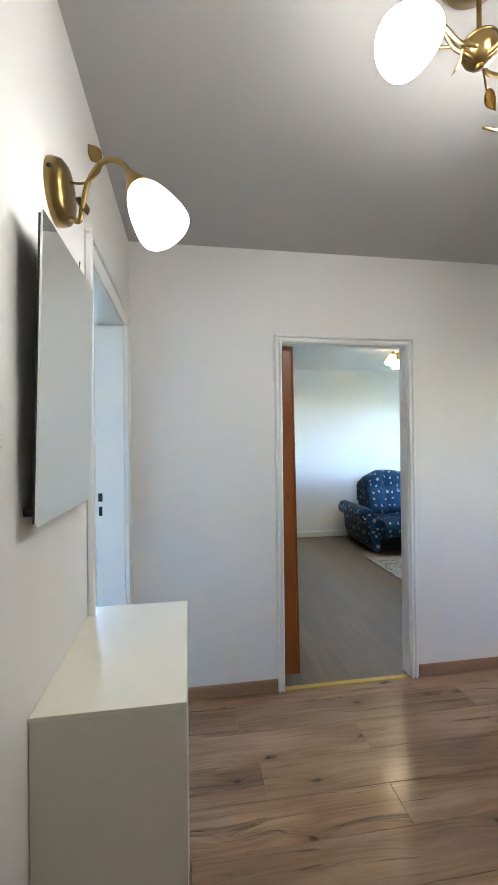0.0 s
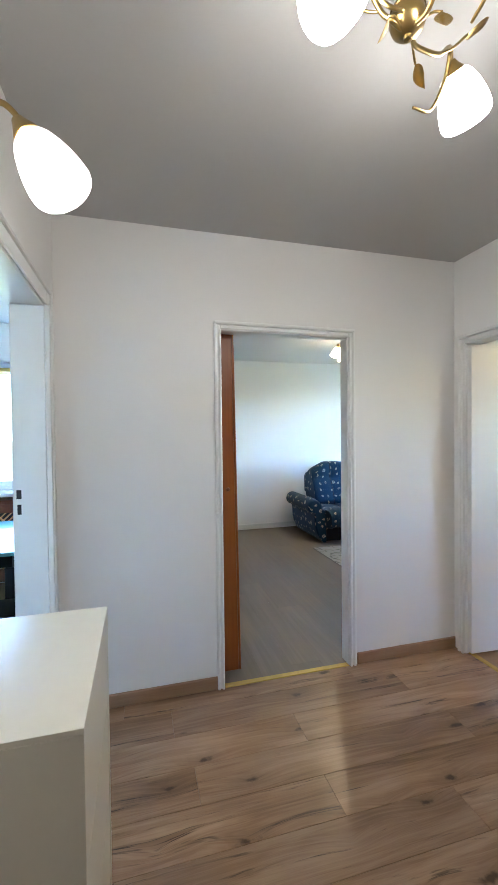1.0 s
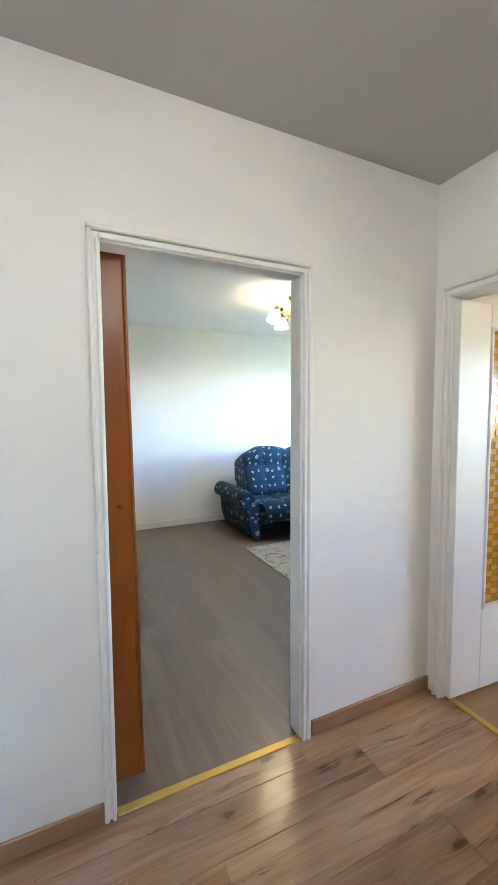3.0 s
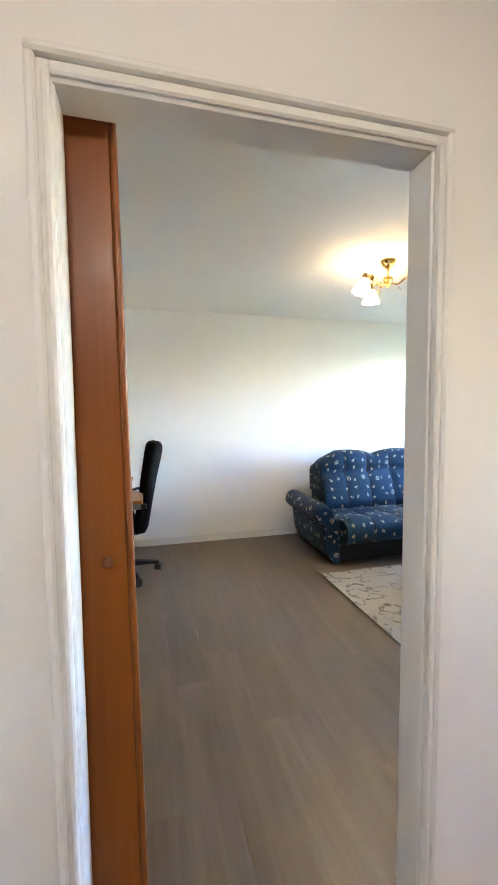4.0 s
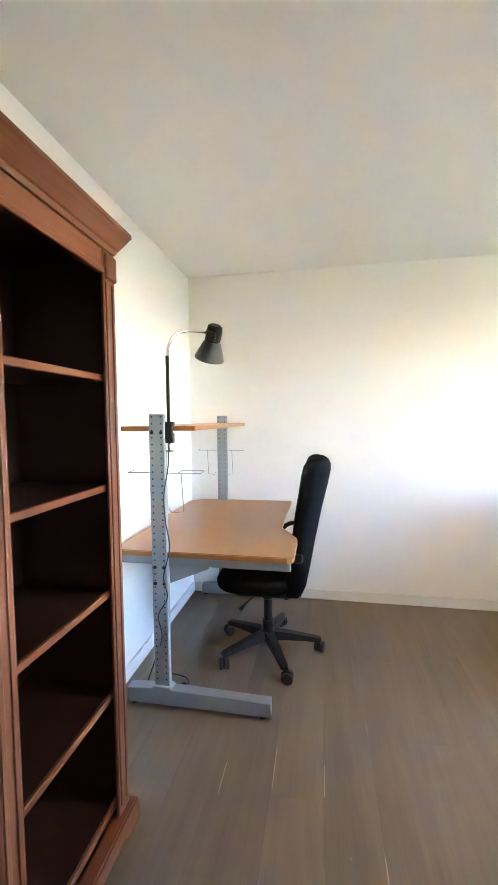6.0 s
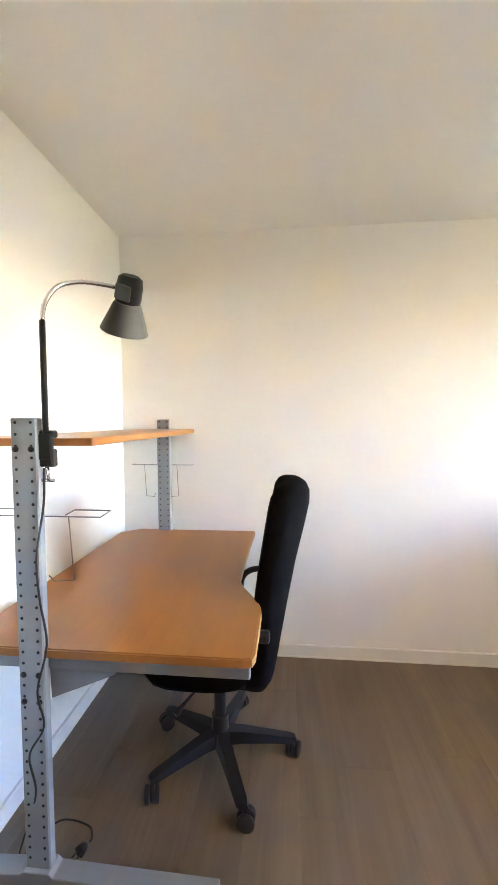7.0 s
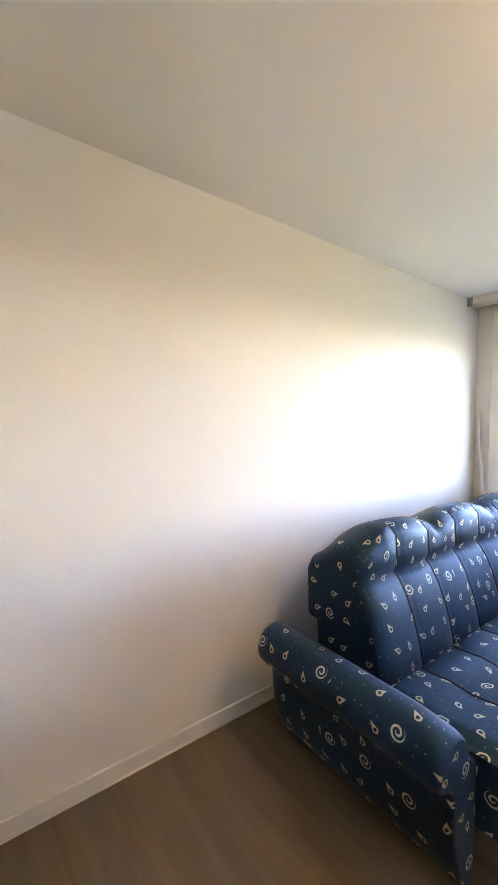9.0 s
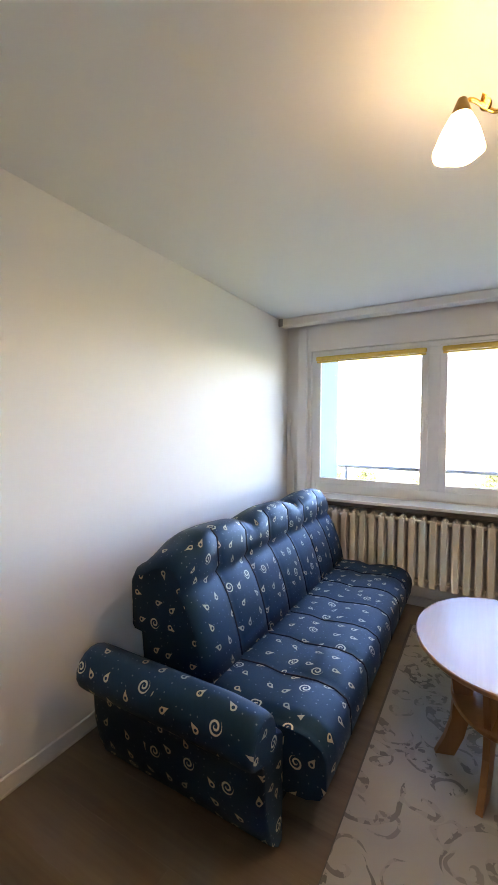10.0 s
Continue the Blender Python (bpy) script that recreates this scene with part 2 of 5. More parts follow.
def rug_cloth(name):
    n = Nodes(name)
    p0 = n.where()
    wob = n.add("CombineXYZ")
    n.put(n.noise(p0, 5.0, 2), wob.inputs[0])
    n.put(n.noise(n.vec("ADD", p0, (7, 3, 0)), 5.0, 2), wob.inputs[1])
    p = n.vec("ADD", p0, n.scaled(wob.outputs[0], (0.12, 0.12, 0)))
    big = scroll(n, p, 2.6, 1.3, 2.3, 0.026)
    small = scroll(n, p, 5.2, 8.1, 1.7, 0.022)
    # clusters of petals
    v = n.add("TexVoronoi")
    n.put(p, v.inputs["Vector"])
    v.inputs["Scale"].default_value = 3.4
    w = n.add("TexVoronoi")
    n.put(p, w.inputs["Vector"])
    w.inputs["Scale"].default_value = 24.0
    petal = n.math("LESS_THAN", w.outputs["Distance"], 0.36)
    leaf = n.math("MULTIPLY", n.math("LESS_THAN", v.outputs["Distance"], 0.30), petal)
    ragged = n.math("GREATER_THAN", n.noise(p0, 26.0, 4), 0.48)
    tone = n.noise(p0, 3.0, 4)
    pattern = n.math("MULTIPLY", n.math("MAXIMUM", n.math("MAXIMUM", big, n.math("MULTIPLY", small, 0.8)), leaf), n.math("MULTIPLY_ADD", ragged, 0.8, 0.2))
    pile = n.noise(p0, 420.0, 3)
    ground = n.mix(tone, (0.32, 0.305, 0.275), (0.43, 0.415, 0.38))
    grey = n.mix(pile, (0.070, 0.070, 0.068), (0.135, 0.132, 0.125))
    col = n.mix(n.math("MULTIPLY", pattern, n.math("MULTIPLY_ADD", tone, 0.9, 0.25)), ground, grey)
    n.bump(n.math("ADD", pile, n.math("MULTIPLY", pattern, -0.6)), 0.6, 0.003)
    return n.finish(col, 0.95)


def amber_glass(name, color, rough):
    """Amber cathedral glass."""
    n = Nodes(name)
    p = n.local()
    f = n.noise(p, 14.0, 3)
    n.bump(n.noise(p, 60.0, 2), 0.05, 0.001)
    col = n.mix(f, tuple(c * 0.88 for c in color), color)
    return n.finish(col, rough, Transmission_Weight=0.2, IOR=1.5)


WALL = paint("wall paint", (0.84, 0.83, 0.81))
# white ceiling paint darkened to hold the shade above the hall lamps
HALL_CEIL_SHADED = paint("hall ceiling paint darkened for shade", (0.50, 0.495, 0.485), 0.85, 0.15)
CEIL = paint("ceiling paint", (0.84, 0.835, 0.82), 0.85, 0.15)
# cream paint, yellowed further to carry the room's warm lamp light
CREAM_LAMPLIT = paint("cream wall paint tinted with lamp light", (0.82, 0.62, 0.36))
ENAMEL = gloss_paint("white enamel", (0.82, 0.82, 0.80), 0.34)
PVC = plain("white window plastic", (0.82, 0.82, 0.81), 0.3, spread=0.03)
SKIRT = gloss_paint("white skirting paint", (0.74, 0.74, 0.73), 0.4)
OAK = oak_floor("knotty oak laminate")
OAK_TRIM = wood("oak skirting", (0.24, 0.135, 0.07), (0.36, 0.215, 0.12), 0, 0.45)
GREYWOOD = wood("grey brown laminate", (0.112, 0.078, 0.053), (0.186, 0.141, 0.099), 1, 0.40, 0.6, 0.14, 0.0, bump=0.05)
BROWNWOOD = wood("brown laminate", (0.22, 0.13, 0.06), (0.33, 0.21, 0.11), 0, 0.4)
PINE = wood("orange varnished pine", (0.175, 0.042, 0.004), (0.290, 0.080, 0.007), 2, 0.38, 0.5, 0.0, 0.06, bump=0.05)
MAHOGANY = wood("red mahogany stain", (0.080, 0.017, 0.006), (0.172, 0.048, 0.015), 2, 0.46, 1.2, 0.0, 0.03, bump=0.08)
MAHOGANY_Y = wood("red mahogany stain along", (0.085, 0.019, 0.007), (0.185, 0.054, 0.018), 1, 0.36, 1.2, 0.0, 0.10, bump=0.08)
# near-black stain carries the shade inside and between the cabinets
MAHOGANY_SHADED = wood("mahogany with interior shade in its colour", (0.012, 0.0025, 0.002), (0.028, 0.0065, 0.004), 2, 0.45, 1.0)
BEECH = wood("beech laminate", (0.34, 0.124, 0.028), (0.41, 0.154, 0.037), 1, 0.34, 1.6, 0.0, 0.0, bump=0.03)
BEECH_EDGE = wood("beech edging", (0.52, 0.27, 0.10), (0.60, 0.34, 0.15), 0, 0.45)
TABLEWOOD = wood("reddish beech veneer", (0.27, 0.115, 0.042), (0.40, 0.19, 0.075), 2, 0.3, 0.8, 0.0, 0.2)
TABLETOP = wood("beech table top", (0.36, 0.195, 0.10), (0.44, 0.265, 0.150), 0, 0.34, 0.6, 0.0, 0.0, bump=0.02)
MELAMINE = plain("cream white melamine", (0.78, 0.76, 0.66), 0.32, spread=0.03, grain=0.05)
CHIP = plain("pale chipped laminate", (0.36, 0.33, 0.29), 0.7)
SHELF_WHITE = plain("white foil", (0.78, 0.78, 0.74), 0.42, spread=0.04)
BOXGREY = plain("taupe drawer front", (0.125, 0.10, 0.07), 0.5, spread=0.1)
STEEL = plain("silver grey powder coat", (0.26, 0.28, 0.30), 0.45, 0.3, 0.06, 0.1)
DARK_HOLE = plain("dark recess", (0.012, 0.012, 0.014), 0.7)
CHROME = plain("chrome", (0.62, 0.62, 0.62), 0.16, 1.0, 0.04)
WIRE = plain("grey wire", (0.22, 0.22, 0.22), 0.4, 0.6)
BLACK = plain("black plastic", (0.010, 0.010, 0.011), 0.45, spread=0.15, Specular_IOR_Level=0.3)
BLUEBLACK = plain("blue black nylon", (0.008, 0.010, 0.015), 0.45, spread=0.12, Specular_IOR_Level=0.3)
BLACKCLOTH = plain("black chair cloth", (0.0045, 0.0045, 0.005), 0.9, spread=0.3, grain=0.4, scale=60, Specular_IOR_Level=0.04)
RUBBER = plain("grey rubber tyre", (0.016, 0.018, 0.022), 0.6)
LAMPGREY = plain("dark grey lamp enamel", (0.042, 0.042, 0.041), 0.40, spread=0.1)
LAMP_INSIDE = plain("pale lamp lining", (0.5, 0.5, 0.48), 0.5)
CORD = plain("black cord", (0.012, 0.012, 0.013), 0.6)
BRASS = plain("aged brass", (0.31, 0.22, 0.082), 0.33, 1.0, 0.2, 0.05, 18.0)
BRONZE = plain("dark bronze", (0.17, 0.115, 0.045), 0.36, 1.0, 0.15)
SHINY_BRASS = plain("polished brass", (0.62, 0.42, 0.12), 0.18, 1.0, 0.1)
HALL_GLOW = glowing("lit opal glass", (1.0, 0.90, 0.78), 1.2)
SCONCE_GLOW = glowing("lit opal wall lamp glass", (1.0, 0.90, 0.78), 0.26)
FILL_GLOW = glowing("warm glow of the added globe", (1.0, 0.78, 0.48), 1.3)
ROOM_GLOW = glowing("lit frosted glass", (1.0, 0.76, 0.44), 1.3)
SOFA = sofa_cloth("navy paisley upholstery")
SEAM = plain("navy piping", (0.006, 0.010, 0.022), 0.8)
RUG = rug_cloth("cream and grey scroll pile")
RUG_EDGE = plain("rug edging", (0.12, 0.11, 0.10), 0.9)
RADIATOR = gloss_paint("cream radiator enamel", (0.85, 0.81, 0.73), 0.45)
SILLSTONE = plain("pale grey sill", (0.74, 0.74, 0.74), 0.14, spread=0.08, scale=120)
SILLEDGE = plain("dark grey sill edge", (0.10, 0.095, 0.09), 0.5)
BLIND = plain("yellow blind fabric", (0.75, 0.50, 0.10), 0.8, spread=0.12)
BRASSBAR = plain("gold threshold strip", (0.52, 0.36, 0.09), 0.42, 0.7, 0.15)
SWITCH = plain("white switch plastic", (0.78, 0.78, 0.76), 0.3, spread=0.02)
MIRROR = Nodes("mirror glass").finish((0.86, 0.89, 0.87), 0.012, 1.0)
MIRROR_BACK = plain("dark mirror backing", (0.015, 0.025, 0.022), 0.4)
SMOKED = Nodes("cabinet glass").finish((0.80, 0.80, 0.80), 0.03, 0.0, Transmission_Weight=1.0, IOR=1.45)
PANE = Nodes("window pane").finish((1.0, 1.0, 1.0), 0.0, 0.0, Transmission_Weight=1.0, IOR=1.01)
AMBER = amber_glass("amber sheet glass", (0.56, 0.275, 0.014), 0.13)
AMBER_PAD = amber_glass("amber pressed pads", (0.47, 0.215, 0.010), 0.42)
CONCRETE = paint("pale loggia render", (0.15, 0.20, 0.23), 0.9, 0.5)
RAIL = plain("grey balcony rail", (0.16, 0.16, 0.16), 0.5, 0.3)
GRASS = plain("distant greenery", (0.10, 0.12, 0.05), 0.9, spread=0.5, scale=0.2)
LEAF = plain("leaf green", (0.09, 0.10, 0.03), 0.8, spread=0.5, scale=2.0)
BARK = plain("bark", (0.07, 0.05, 0.035), 0.9, spread=0.3)
FARGLASS = plain("pale far window", (0.34, 0.35, 0.37), 0.6)
BLOCK = paint("pale block of flats", (0.5, 0.48, 0.45), 0.9)
# the blue is reflected sky, put into the base colour
SKY_REFLECT_TOP = plain("glossy top with sky reflection in its colour", (0.16, 0.42, 0.50), 0.10, spread=0.05)


# ---- helpers for shapes ----
def box(bm, x0, x1, y0, y1, z0, z1, bevel=0.0, seg=1):
    m = Matrix.LocRotScale(((x0 + x1) / 2, (y0 + y1) / 2, (z0 + z1) / 2), None, (abs(x1 - x0), abs(y1 - y0), abs(z1 - z0)))
    made = bmesh.ops.create_cube(bm, size=1, matrix=m)
    if bevel:
        edges = list({e for v in made["verts"] for e in v.link_edges})
        bmesh.ops.bevel(bm, geom=edges, offset=bevel, segments=seg, affect="EDGES", profile=0.5)
    return bm


def boxed(*a, **k):
    return box(bmesh.new(), *a, **k)


def tube(bm, pts, r, seg=10, ends=True):
    """A round bar along points; r is one radius or one for each point."""
    pts = [Vector(p) for p in pts]
    rings = []
    side = None
    for i, p in enumerate(pts):
        d = (pts[min(i + 1, len(pts) - 1)] - pts[max(i - 1, 0)]).normalized()
        if side is None:
            side = d.orthogonal().normalized()
        side = (side - d * side.dot(d)).normalized()
        up = d.cross(side)
        rad = r[i] if isinstance(r, (list, tuple)) else r
        rings.append([bm.verts.new(p + (side * math.cos(a) + up * math.sin(a)) * rad) for a in (2 * math.pi * k / seg for k in range(seg))])
    for u, w in zip(rings, rings[1:]):
        for k in range(seg):
            f = bm.faces.new((u[k], u[(k + 1) % seg], w[(k + 1) % seg], w[k]))
            f.smooth = True
    if ends:
        bm.faces.new(rings[0][::-1])
        bm.faces.new(rings[-1])
    return bm


def curve_pts(ctrl, n=8):
    """A smooth line through control points."""
    c = [Vector(p) for p in ctrl]
    c = [2 * c[0] - c[1], *c, 2 * c[-1] - c[-2]]
    out = []
    for i in range(1, len(c) - 2):
        for k in range(n):
            t = k / n
            a, b, d, e = c[i - 1], c[i], c[i + 1], c[i + 2]
            out.append(0.5 * (2 * b + (d - a) * t + (2 * a - 5 * b + 4 * d - e) * t * t + (3 * b - a - 3 * d + e) * t ** 3))
    out.append(c[-2])
    return out


def lathe(bm, profile, m=Matrix(), seg=24, scallop=0.0):
    """Turns (radius, height) pairs round z, then poses the result by m."""
    rings = []
    for i, (r, h) in enumerate(profile):
        row = []
        for k in range(seg):
            a = 2 * math.pi * k / seg
            hh = h + (scallop * math.cos(a * 6) if i == len(profile) - 1 else 0)
            row.append(bm.verts.new(m @ Vector((r * math.cos(a), r * math.sin(a), hh))))
        rings.append(row)
    for u, w in zip(rings, rings[1:]):
        for k in range(seg):
            f = bm.faces.new((u[k], u[(k + 1) % seg], w[(k + 1) % seg], w[k]))
            f.smooth = True
    return bm


def prism(bm, outline, y0, y1, axis="y"):
    """An outline of (x, z) pairs pushed along y; axis 'x': (y, z) along x; 'z': (x, y) along z."""
    def at(a, b, c):
        return {"y": (a, c, b), "x": (c, a, b), "z": (a, b, c)}[axis]
    lo = [bm.verts.new(at(a, b, y0)) for a, b in outline]
    hi = [bm.verts.new(at(a, b, y1)) for a, b in outline]
    n = len(outline)
    for k in range(n):
        bm.faces.new((lo[k], lo[(k + 1) % n], hi[(k + 1) % n], hi[k]))
    bm.faces.new(lo[::-1])
    bm.faces.new(hi)
    bmesh.ops.recalc_face_normals(bm, faces=bm.faces)
    return bm


def mesh_of(name, bm, mat):
    me = bpy.data.meshes.new(name)
    bm.normal_update()
    bm.to_mesh(me)
    bm.free()
    me.materials.append(mat)
    return me


def thing(name, x, y, z, label, category, group=""):
    o = new(name)
    o.empty_display_size = 0.1
    o.location = (x, y, z)
    return tagged(o, label, category, group)


def base_of(ob):
    v = Vector()
    while ob:
        v += ob.location
        ob = ob.parent
    return v


def part(name, bm, mat, parent, label="", smooth=0.0):
    """One mesh under a thing or a part, built in world places."""
    bmesh.ops.translate(bm, verts=bm.verts, vec=-base_of(parent))
    o = new(name, mesh_of(name, bm, mat))
    o.parent = parent
    if smooth:
        for p in o.data.polygons:
            p.use_smooth = True
        o.data.set_sharp_from_angle(angle=radians(smooth))
    return tagged(o, label)


def single(name, bm, mat, label, category, base, group="", smooth=0.0):
    """A thing that is one mesh."""
    bmesh.ops.translate(bm, verts=bm.verts, vec=-Vector(base))
    o = new(name, mesh_of(name, bm, mat))
    o.location = base
    if smooth:
        for p in o.data.polygons:
            p.use_smooth = True
        o.data.set_sharp_from_angle(angle=radians(smooth))
    return tagged(o, label, category, group)


def setting(name, bm, mat, label=""):
    o = new(name, mesh_of(name, bm, mat))
    return tagged(o, label, kind="structure")

# ---- the rooms ----
H = 2.535          # ceiling
LX, FY, WX = -0.783, 3.632, 4.28   # living room: wall with the desk, far wall, window wall
HX, RX, BY = -0.820, 1.59, -4.60    # hall: mirror wall, shelf wall, wall behind
KY = 2.20          # window wall of the side room


def pierced(name, axis, a0, a1, b0, b1, holes, mat, label, top=H):
    """A wall from b0 to b1 along the other axis, a0 to a1 thick, with (from, to, sill, head) holes."""
    bm = bmesh.new()

    def slab(u, v, z0, z1):
        if axis == "y":
            box(bm, u, v, a0, a1, z0, z1)
        else:
            box(bm, a0, a1, u, v, z0, z1)
    at = b0
    for u, v, z0, z1 in sorted(holes):
        slab(at, u, 0, top)
        if z0 > 0:
            slab(u, v, 0, z0)
        slab(u, v, z1, top)
        at = v
    slab(at, b1, 0, top)
    bmesh.ops.remove_doubles(bm, verts=bm.verts, dist=1e-5)
    return setting(name, bm, mat, label)


wall_doorway = pierced("wall_doorway", "y", 0.0, 0.085, HX, WX, [(0.02, 0.818, 0, 2.015)], WALL, "white painted wall with a doorway between hall and living room")
wall_far = pierced("wall_far", "y", FY, FY + 0.2, -0.96, WX + 0.25, [], WALL, "plain white painted wall behind the sofa")
wall_desk = pierced("wall_desk", "x", -0.96, LX, 0.085, FY, [], WALL, "white painted wall beside desk and bookcase")
wall_window = pierced("wall_window", "x", WX, WX + 0.25, 0.085, FY, [(1.223, 3.385, 0.90, 2.250)], WALL, "white wall with a wide window opening")
wall_mirror = pierced("wall_mirror", "x", -0.96, HX, BY, 0.085, [(-0.945, -0.195, 0, 2.025)], WALL, "white painted hall wall with mirror and doorway")
wall_shelf = pierced("wall_shelf", "x", RX, RX + 0.12, BY, 0.0, [(-0.90, -0.085, 0, 1.997)], WALL, "white painted hall wall with doorway")
wall_back = pierced("wall_back", "y", BY - 0.15, BY, -4.2, 4.53, [], WALL, "plain white wall closing the hall")
wall_side_window = pierced("wall_side_window", "y", KY, KY + 0.2, -4.2, -0.96, [(-3.6, -1.25, 0.90, 2.16)], WALL, "white wall of the side room with window")
# added wall, never in view: throws the side window's light into the hall
wall_side_bounce = pierced("wall_side_bounce", "y", -1.75, -1.60, -4.0, -0.96, [], WALL, "unseen white wall added to bounce side window light into the hall")
wall_side = pierced("wall_side", "x", -4.2, -4.0, BY, KY, [], WALL, "plain white wall closing the side room")
wall_outer = pierced("wall_outer", "x", WX, WX + 0.25, BY, 0.085, [(-3.1, -1.75, 1.0, 2.0)], CREAM_LAMPLIT, "cream outer wall of the room beyond the amber door")
setting("ceiling_living", boxed(-0.96, 4.53, 0.06, 3.832, H, H + 0.15), CEIL, "white painted ceiling of the living room")
setting("ceiling_hall", boxed(-0.88, 1.65, BY - 0.15, 0.06, H, H + 0.15), HALL_CEIL_SHADED, "white painted ceiling of the hall, shade put into its colour")
setting("ceiling_side", boxed(-4.2, -0.88, BY - 0.15, 0.06, H, H + 0.15), CEIL, "white painted ceiling of the side room")
setting("ceiling_side_window", boxed(-4.2, -0.96, 0.06, 2.4, H, H + 0.15), CEIL, "white painted ceiling by the side window")
setting("ceiling_amber", boxed(1.65, 4.53, BY - 0.15, 0.06, H, H + 0.15), CREAM_LAMPLIT, "cream ceiling of the room beyond, lamp light put into its colour")
setting("subfloor", boxed(-4.2, 4.53, BY - 0.15, 3.832, -0.25, -0.014), DARK_HOLE, "dark screed under the floor boards")
setting("floor_side", boxed(-4.0, -0.87, BY, KY, -0.012, 0.0), BROWNWOOD, "brown laminate floor of the side room")
setting("floor_amber", boxed(1.64, WX, BY, 0.0, -0.012, 0.0), BROWNWOOD, "brown laminate floor of the room beyond")


def skirting(name, x0, x1, y0, y1, h, mat, label):
    bm = boxed(x0, x1, y0, y1, 0.0005, h, bevel=0.004)
    return setting(name, bm, mat, label)


skirting("baseboard_far", LX + 0.002, WX, FY - 0.014, FY, 0.077, SKIRT, "white painted skirting along the far wall")
skirting("baseboard_desk", LX, LX + 0.018, 0.086, FY - 0.020, 0.077, SKIRT, "white painted skirting behind the desk")
skirting("baseboard_window", WX - 0.018, WX, 0.086, FY - 0.020, 0.077, SKIRT, "white painted skirting under the window")
skirting("trim_far", LX + 0.02, WX - 0.02, FY - 0.0195, FY - 0.0145, 0.011, SKIRT, "thin white strip along the skirting")
skirting("baseboard_hall", HX + 0.002, 0.0, -0.014, 0.0, 0.072, OAK_TRIM, "oak skirting in the hall")
skirting("baseboard_hall_end", 0.862, RX - 0.002, -0.014, 0.0, 0.072, OAK_TRIM, "oak skirting between the hall doors")
skirting("baseboard_mirror", HX, HX + 0.014, BY + 0.002, -0.964, 0.072, OAK_TRIM, "oak skirting below the mirror")
skirting("baseboard_shelf", RX - 0.014, RX, BY + 0.002, -0.95, 0.072, OAK_TRIM, "oak skirting behind the white shelf")


# ---- door frames ----
def jamb_set(name, axis, face, far, u0, u1, head, label, out=-1, w=0.05, w0=None):
    """White enamelled frame: lining through the wall and a stepped casing on the hall side.
    face: plane of the hall side; far: other side; u0..u1: wall hole; out: which way the hall lies."""
    o = thing(name, *((u0, face, 0) if axis == "y" else (face, u0, 0)), label, "door frame")
    o["kind"] = "structure"

    def put(pname, a0, a1, b0, b1, z0, z1, bev=0.004):
        bm = boxed(b0, b1, a0, a1, z0, z1, bevel=bev) if axis == "y" else boxed(a0, a1, b0, b1, z0, z1, bevel=bev)
        part(pname, bm, ENAMEL, o)
    lo, hi = min(face, far), max(face, far)
    p0, p1 = (lo - 0.001, hi + 0.001)
    t = 0.012
    w0 = w0 or w             # the casing on the u0 side may be narrower
    put("lining", p0, p1, u0, u0 + t, 0, head - t)
    put("lining", p0, p1, u1 - t, u1, 0, head - t)
    put("head_lining", p0, p1, u0, u1, head - t, head)
    a, b = face + out * 0.012, face
    c = face + out * 0.024
    s0, s1 = (min(a, b), max(a, b))
    r0, r1 = (min(c, b), max(c, b))
    g = u0 + t - 0.006
    k = u1 - t + 0.006
    put("casing", s0, s1, u0 - w0 + 0.018, g, 0, head + w - 0.018 - 0.002)
    put("casing", s0, s1, k, u1 + w - 0.018, 0, head + w - 0.018 - 0.002)
    put("head_casing", s0, s1, g, k, head - t + 0.006, head + w - 0.02)
    put("outer_bead", r0, r1, u0 - w0 + 0.018 - 0.014, u0 - w0 + 0.018 + 0.004, 0, head + w - 0.018, 0.005)
    put("outer_bead", r0, r1, u1 + w - 0.022, u1 + w - 0.004, 0, head + w - 0.018, 0.005)
    put("head_bead", r0, r1, u0 - w0 + 0.004, u1 + w - 0.004, head + w - 0.018, head + w, 0.005)
    if w0 == w:
        put("inner_bead", r0 + 0.004 * (out > 0), r1 + 0.0, g - 0.012, g + 0.002, 0, head - t + 0.004, 0.004)
    put("inner_bead", r0, r1, k - 0.002, k + 0.012, 0, head - t + 0.004, 0.004)
    return o


door_1 = jamb_set("door_frame_living", "y", 0.0, 0.085, 0.02, 0.818, 2.015, "white enamelled frame of the living room doorway", w=0.036)
door_2 = jamb_set("door_frame_side", "x", HX, -0.96, -0.945, -0.195, 2.025, "white enamelled frame of the side room doorway", out=1, w=0.075, w0=0.020)
jamb_set("door_frame_amber", "x", RX, RX + 0.12, -0.90, -0.085, 1.997, "white enamelled frame round the amber glass door", w=0.042)
part("latch_bump", lathe(bmesh.new(), [(0.0, 0.006), (0.005, 0.005), (0.008, 0.0)], pose(0.0, -0.0245, 0.985, 90), 12), ENAMEL, door_1, "small painted latch bump", smooth=60)
part("strike_slot", boxed(-0.945, -0.925, -0.2085, -0.2055, 1.145, 1.185), DARK_HOLE, door_2, "black latch slot")
part("strike_slot", boxed(-0.942, -0.926, -0.2085, -0.2055, 1.075, 1.12), DARK_HOLE, door_2, "black latch slot")
setting("threshold_living", boxed(0.033, 0.805, -0.012, 0.024, 0.0, 0.007, bevel=0.003), BRASSBAR, "gold metal threshold strip in the doorway")
setting("threshold_amber", boxed(RX + 0.02, RX + 0.055, -0.89, -0.095, 0.0, 0.007, bevel=0.003), BRASSBAR, "gold metal threshold strip at the amber door")

# ---- sliding door of varnished pine ----
sd = thing("sliding_door", -0.25, 0.155, 0.012, "orange varnished wooden sliding door pushed open beside the doorway", "door")
